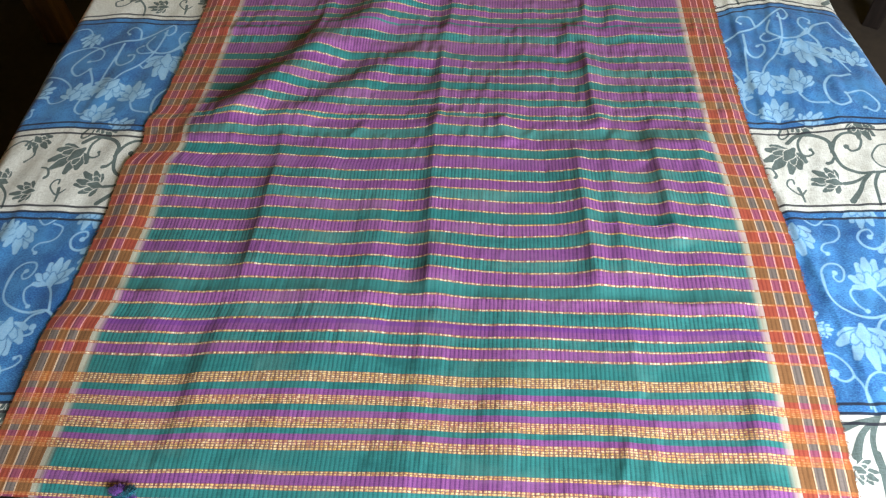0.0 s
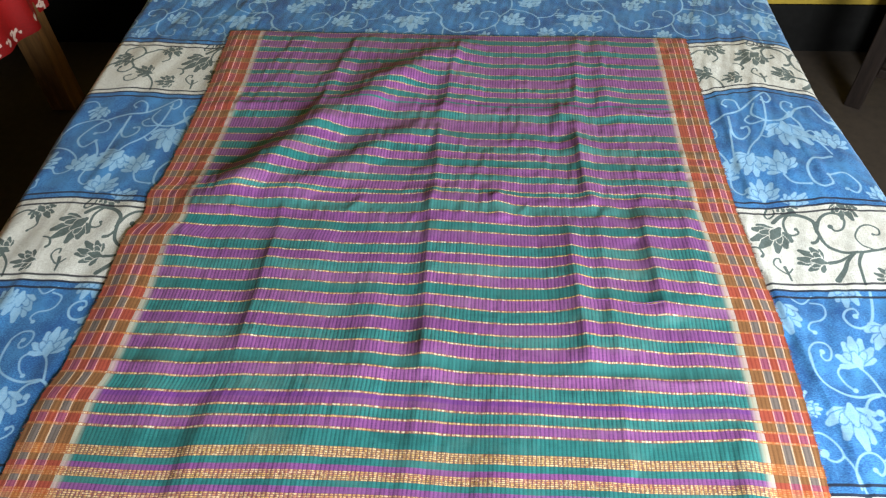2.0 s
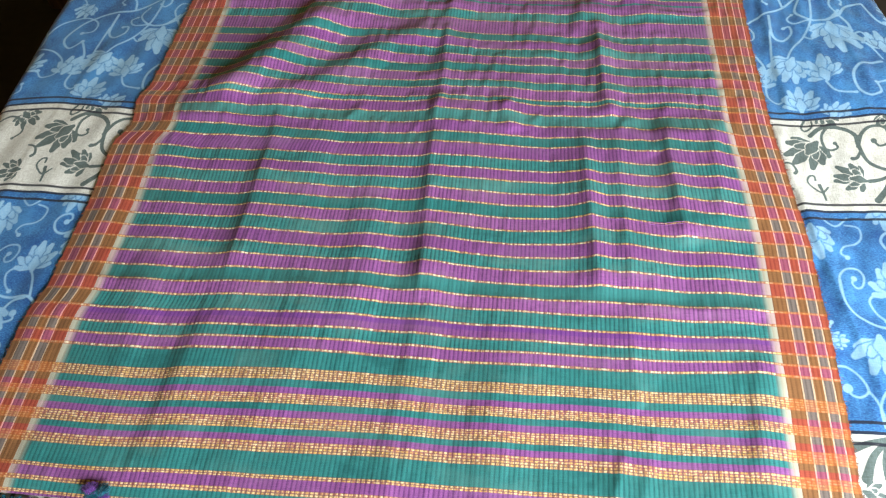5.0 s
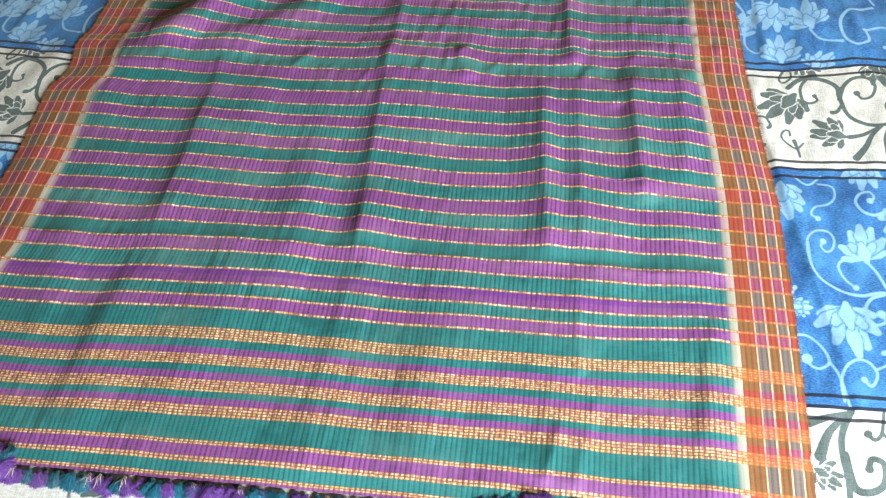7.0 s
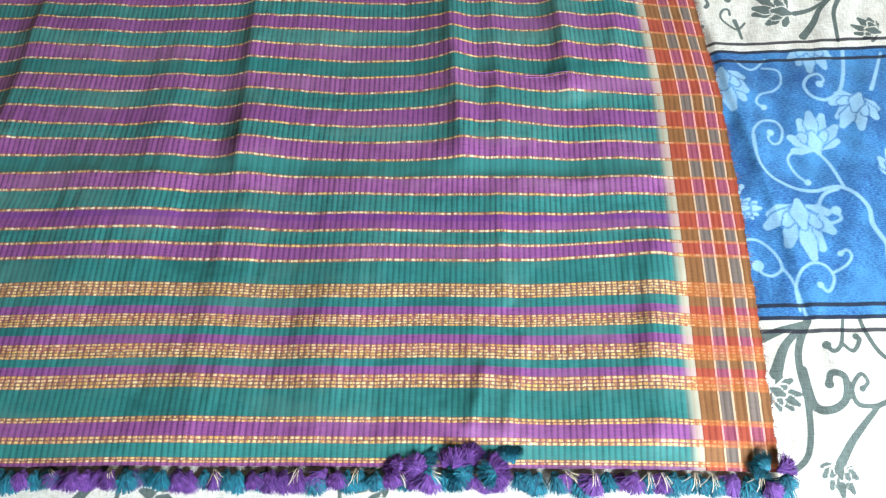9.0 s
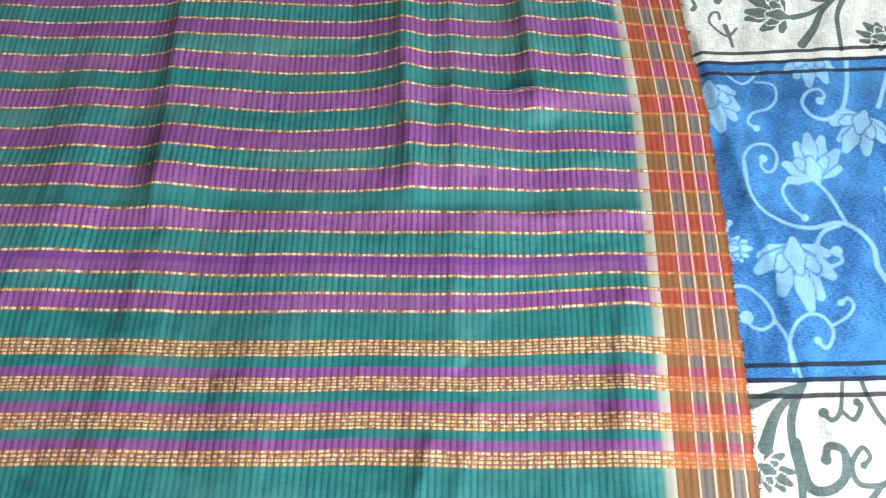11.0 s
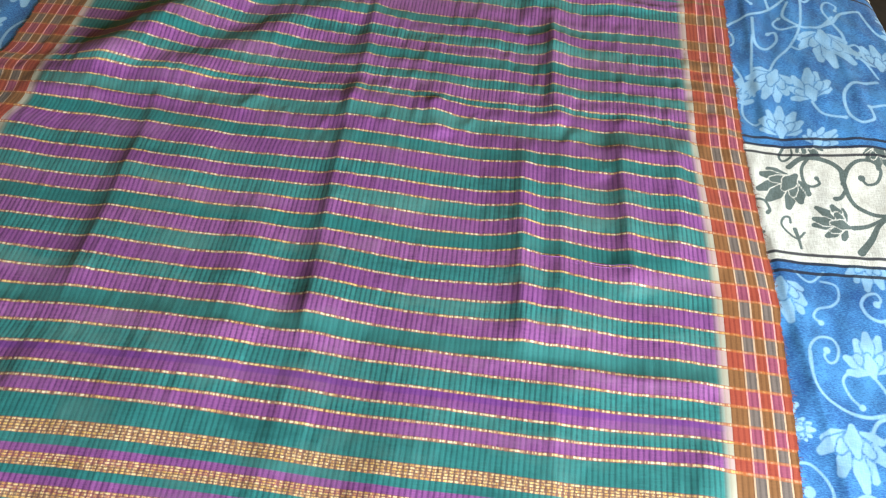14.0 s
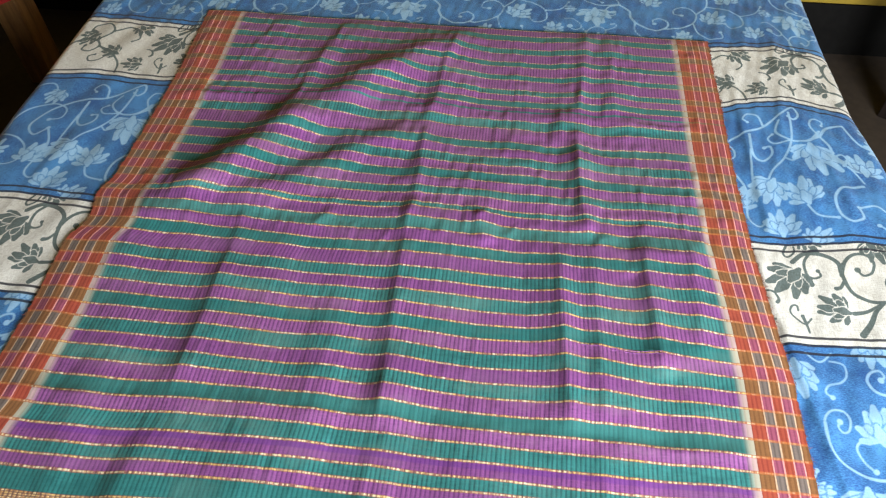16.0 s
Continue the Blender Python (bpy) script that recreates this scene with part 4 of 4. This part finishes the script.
T_PURPLE = thread_material("purple_thread", srgb(60, 26, 104), srgb(136, 78, 172))
T_TEAL = thread_material("teal_thread", srgb(0, 60, 88), srgb(14, 138, 160))
T_CREAM = thread_material("cream_thread", srgb(200, 180, 150), srgb(240, 225, 205))
tufts = []
for n_, mat in ((0, T_PURPLE), (1, T_TEAL), (2, T_PURPLE), (3, T_TEAL), (4, T_PURPLE), (5, T_TEAL)):
    bm = strand_tuft(n_, 330, 0.36, 0.0210, 0.0040)
    tm = bpy.data.meshes.new("tassel")
    bm.to_mesh(tm)
    bm.free()
    tm.materials.append(mat)
    tufts.append(tm)
bm = strand_tuft(21, 5, 0.45, 0.017, 0.0055)
knot = bpy.data.meshes.new("loose_thread")
bm.to_mesh(knot)
bm.free()
knot.materials.append(T_CREAM)


def edge_y(x):
    return VF + float(np.interp(x, off_x, [OFF[q][0] * 0.001 for q in OFF]))


rng = random.Random(12)
x, k = -0.566, 0
while x < 0.572:
    t = new("tassel", tufts[(k * 2 + rng.randrange(6)) % 6])
    t.parent = saree
    t.matrix_basis = pose(x, edge_y(x) + rng.uniform(-0.005, -0.002), ZB + 0.0026 + bed_height(np.array(x), np.array(0.25)).item(), rng.uniform(-8, 12), rng.uniform(-15, 15), rng.uniform(-28, 28)) @ Matrix.Scale(rng.uniform(0.85, 1.15), 4)
    if rng.random() < 0.30:
        c = new("loose_thread", knot)
        c.parent = saree
        c.matrix_basis = pose(x + rng.uniform(-0.004, 0.004), edge_y(x) - 0.003, ZB + 0.0042, 0, 0, rng.uniform(-40, 40))
    x += rng.uniform(0.0095, 0.0145)
    k += 1
# two clumps thrown back over the edge of the cloth
for cx, half, n in ((0.262, 0.055, 18), (-0.375, 0.02, 4), (0.552, 0.016, 5)):
    for i in range(n):
        t = new("tassel", tufts[rng.randrange(6)])
        t.parent = saree
        px = cx - half + 2 * half * (i + rng.random()) / n
        t.matrix_basis = pose(px, edge_y(px) + rng.uniform(-0.010, 0.004), ZB + rng.uniform(0.0055, 0.008), rng.uniform(-10, 10), rng.uniform(-15, 15), rng.choice((180, 150, 210, 100, 260, 20)) + rng.uniform(-30, 30)) @ Matrix.Scale(rng.uniform(0.8, 1.05), 4)

# ---- side table under a red cloth ----
def red_cloth_material():
    m = Mat("red_printed_cotton", 0.7)
    g = m.noise(1.0, 3, 0.6, stretch=(400, 400, 400))
    red = m.mix(m.step(g, 0.3, 0.7), srgb(128, 3, 5), srgb(172, 9, 9))
    m.base(m.mix(m.step(m.attr("ink_red"), -0.0008, 0.0008, 0.95, 0.0), red, srgb(236, 205, 190)))
    m.bump(g, 0.2, 0.0006)
    return m.m


TX0, TX1, TY0, TY1, TZ = -2.02, -1.361, 1.10, 2.02, 0.72
table = tagged(new("side_table"), "plain wooden side table with square legs", "table")
part("tabletop", box(TX0 + 0.02, TX1 - 0.02, TY0 + 0.02, TY1 - 0.02, TZ - 0.03, TZ, 0.004), M_WOOD, table)
part("apron", box(TX0 + 0.05, TX1 - 0.05, TY0 + 0.05, TY1 - 0.05, TZ - 0.12, TZ - 0.031, 0.003), M_WOOD, table)
for lx in (TX0 + 0.065, TX1 - 0.038):
    for ly in (TY0 + 0.065, TY1 - 0.065):
        part("leg", box(lx - 0.042, lx + 0.042, ly - 0.042, ly + 0.042, 0.0, TZ - 0.121, 0.004), M_WOOD, table)
rs = np.linspace(0, 0.385 + 0.62, 130)            # across: down the hanging side, then over the top
ry = np.linspace(TY0 - 0.02, TY1 + 0.005, 180)
A, B = np.meshgrid(rs, ry)
hang = np.clip(0.385 - A, 0, None)
hem = 0.018 * np.sin(B * 21) + 0.012 * np.sin(B * 47 + 1)
RX = np.where(A < 0.385, TX1 + 0.012 + hem * hang / 0.385 + 0.02 * hang, TX1 + 0.012 - (A - 0.385))
RZ = TZ + 0.004 - hang
ink = np.full(A.shape, 0.02)
rr = np.random.RandomState(4)
for k in range(34):
    cy, ca = rr.uniform(TY0, TY1), (rr.uniform(0.012, 0.035) if k < 30 else rr.uniform(0.06, 0.34))
    for q in range(4):
        an = rr.uniform(0, 6.28)
        ink = np.minimum(ink, np.hypot(B - cy - 0.008 * math.cos(an), A - ca - 0.008 * math.sin(an)) - 0.0055)
for at in (0.15, 0.165, 0.18):
    ink = np.minimum(ink, np.abs(A - at - 0.006 * np.sin(B * 30)) - 0.0022 + 0.02 * (np.sin(B * 9) > 0.2))
tagged(new("red_tablecloth", grid_mesh("red_tablecloth", np.stack([RX, B, RZ], -1), red_cloth_material(), {"ink_red": ink})),
       "red cotton tablecloth with pale floral print over a table", "tablecloth")

# ---- dark stool by the far wall ----
stool = tagged(new("stool"), "dark wooden stool against the yellow wall", "stool")
stool.matrix_basis = pose(1.28, 2.03, 0, 0, 0, -32)
part("seat", box(-0.04, 0.36, -0.04, 0.28, 0.44, 0.475, 0.006), M_DARKWOOD, stool)
for lx in (0.0, 0.32):
    for ly in (0.0, 0.24):
        part("leg", box(lx - 0.026, lx + 0.026, ly - 0.026, ly + 0.026, 0.0, 0.439, 0.004), M_DARKWOOD, stool)
part("stretcher", box(0.027, 0.293, -0.01, 0.01, 0.12, 0.15, 0.003), M_DARKWOOD, stool)
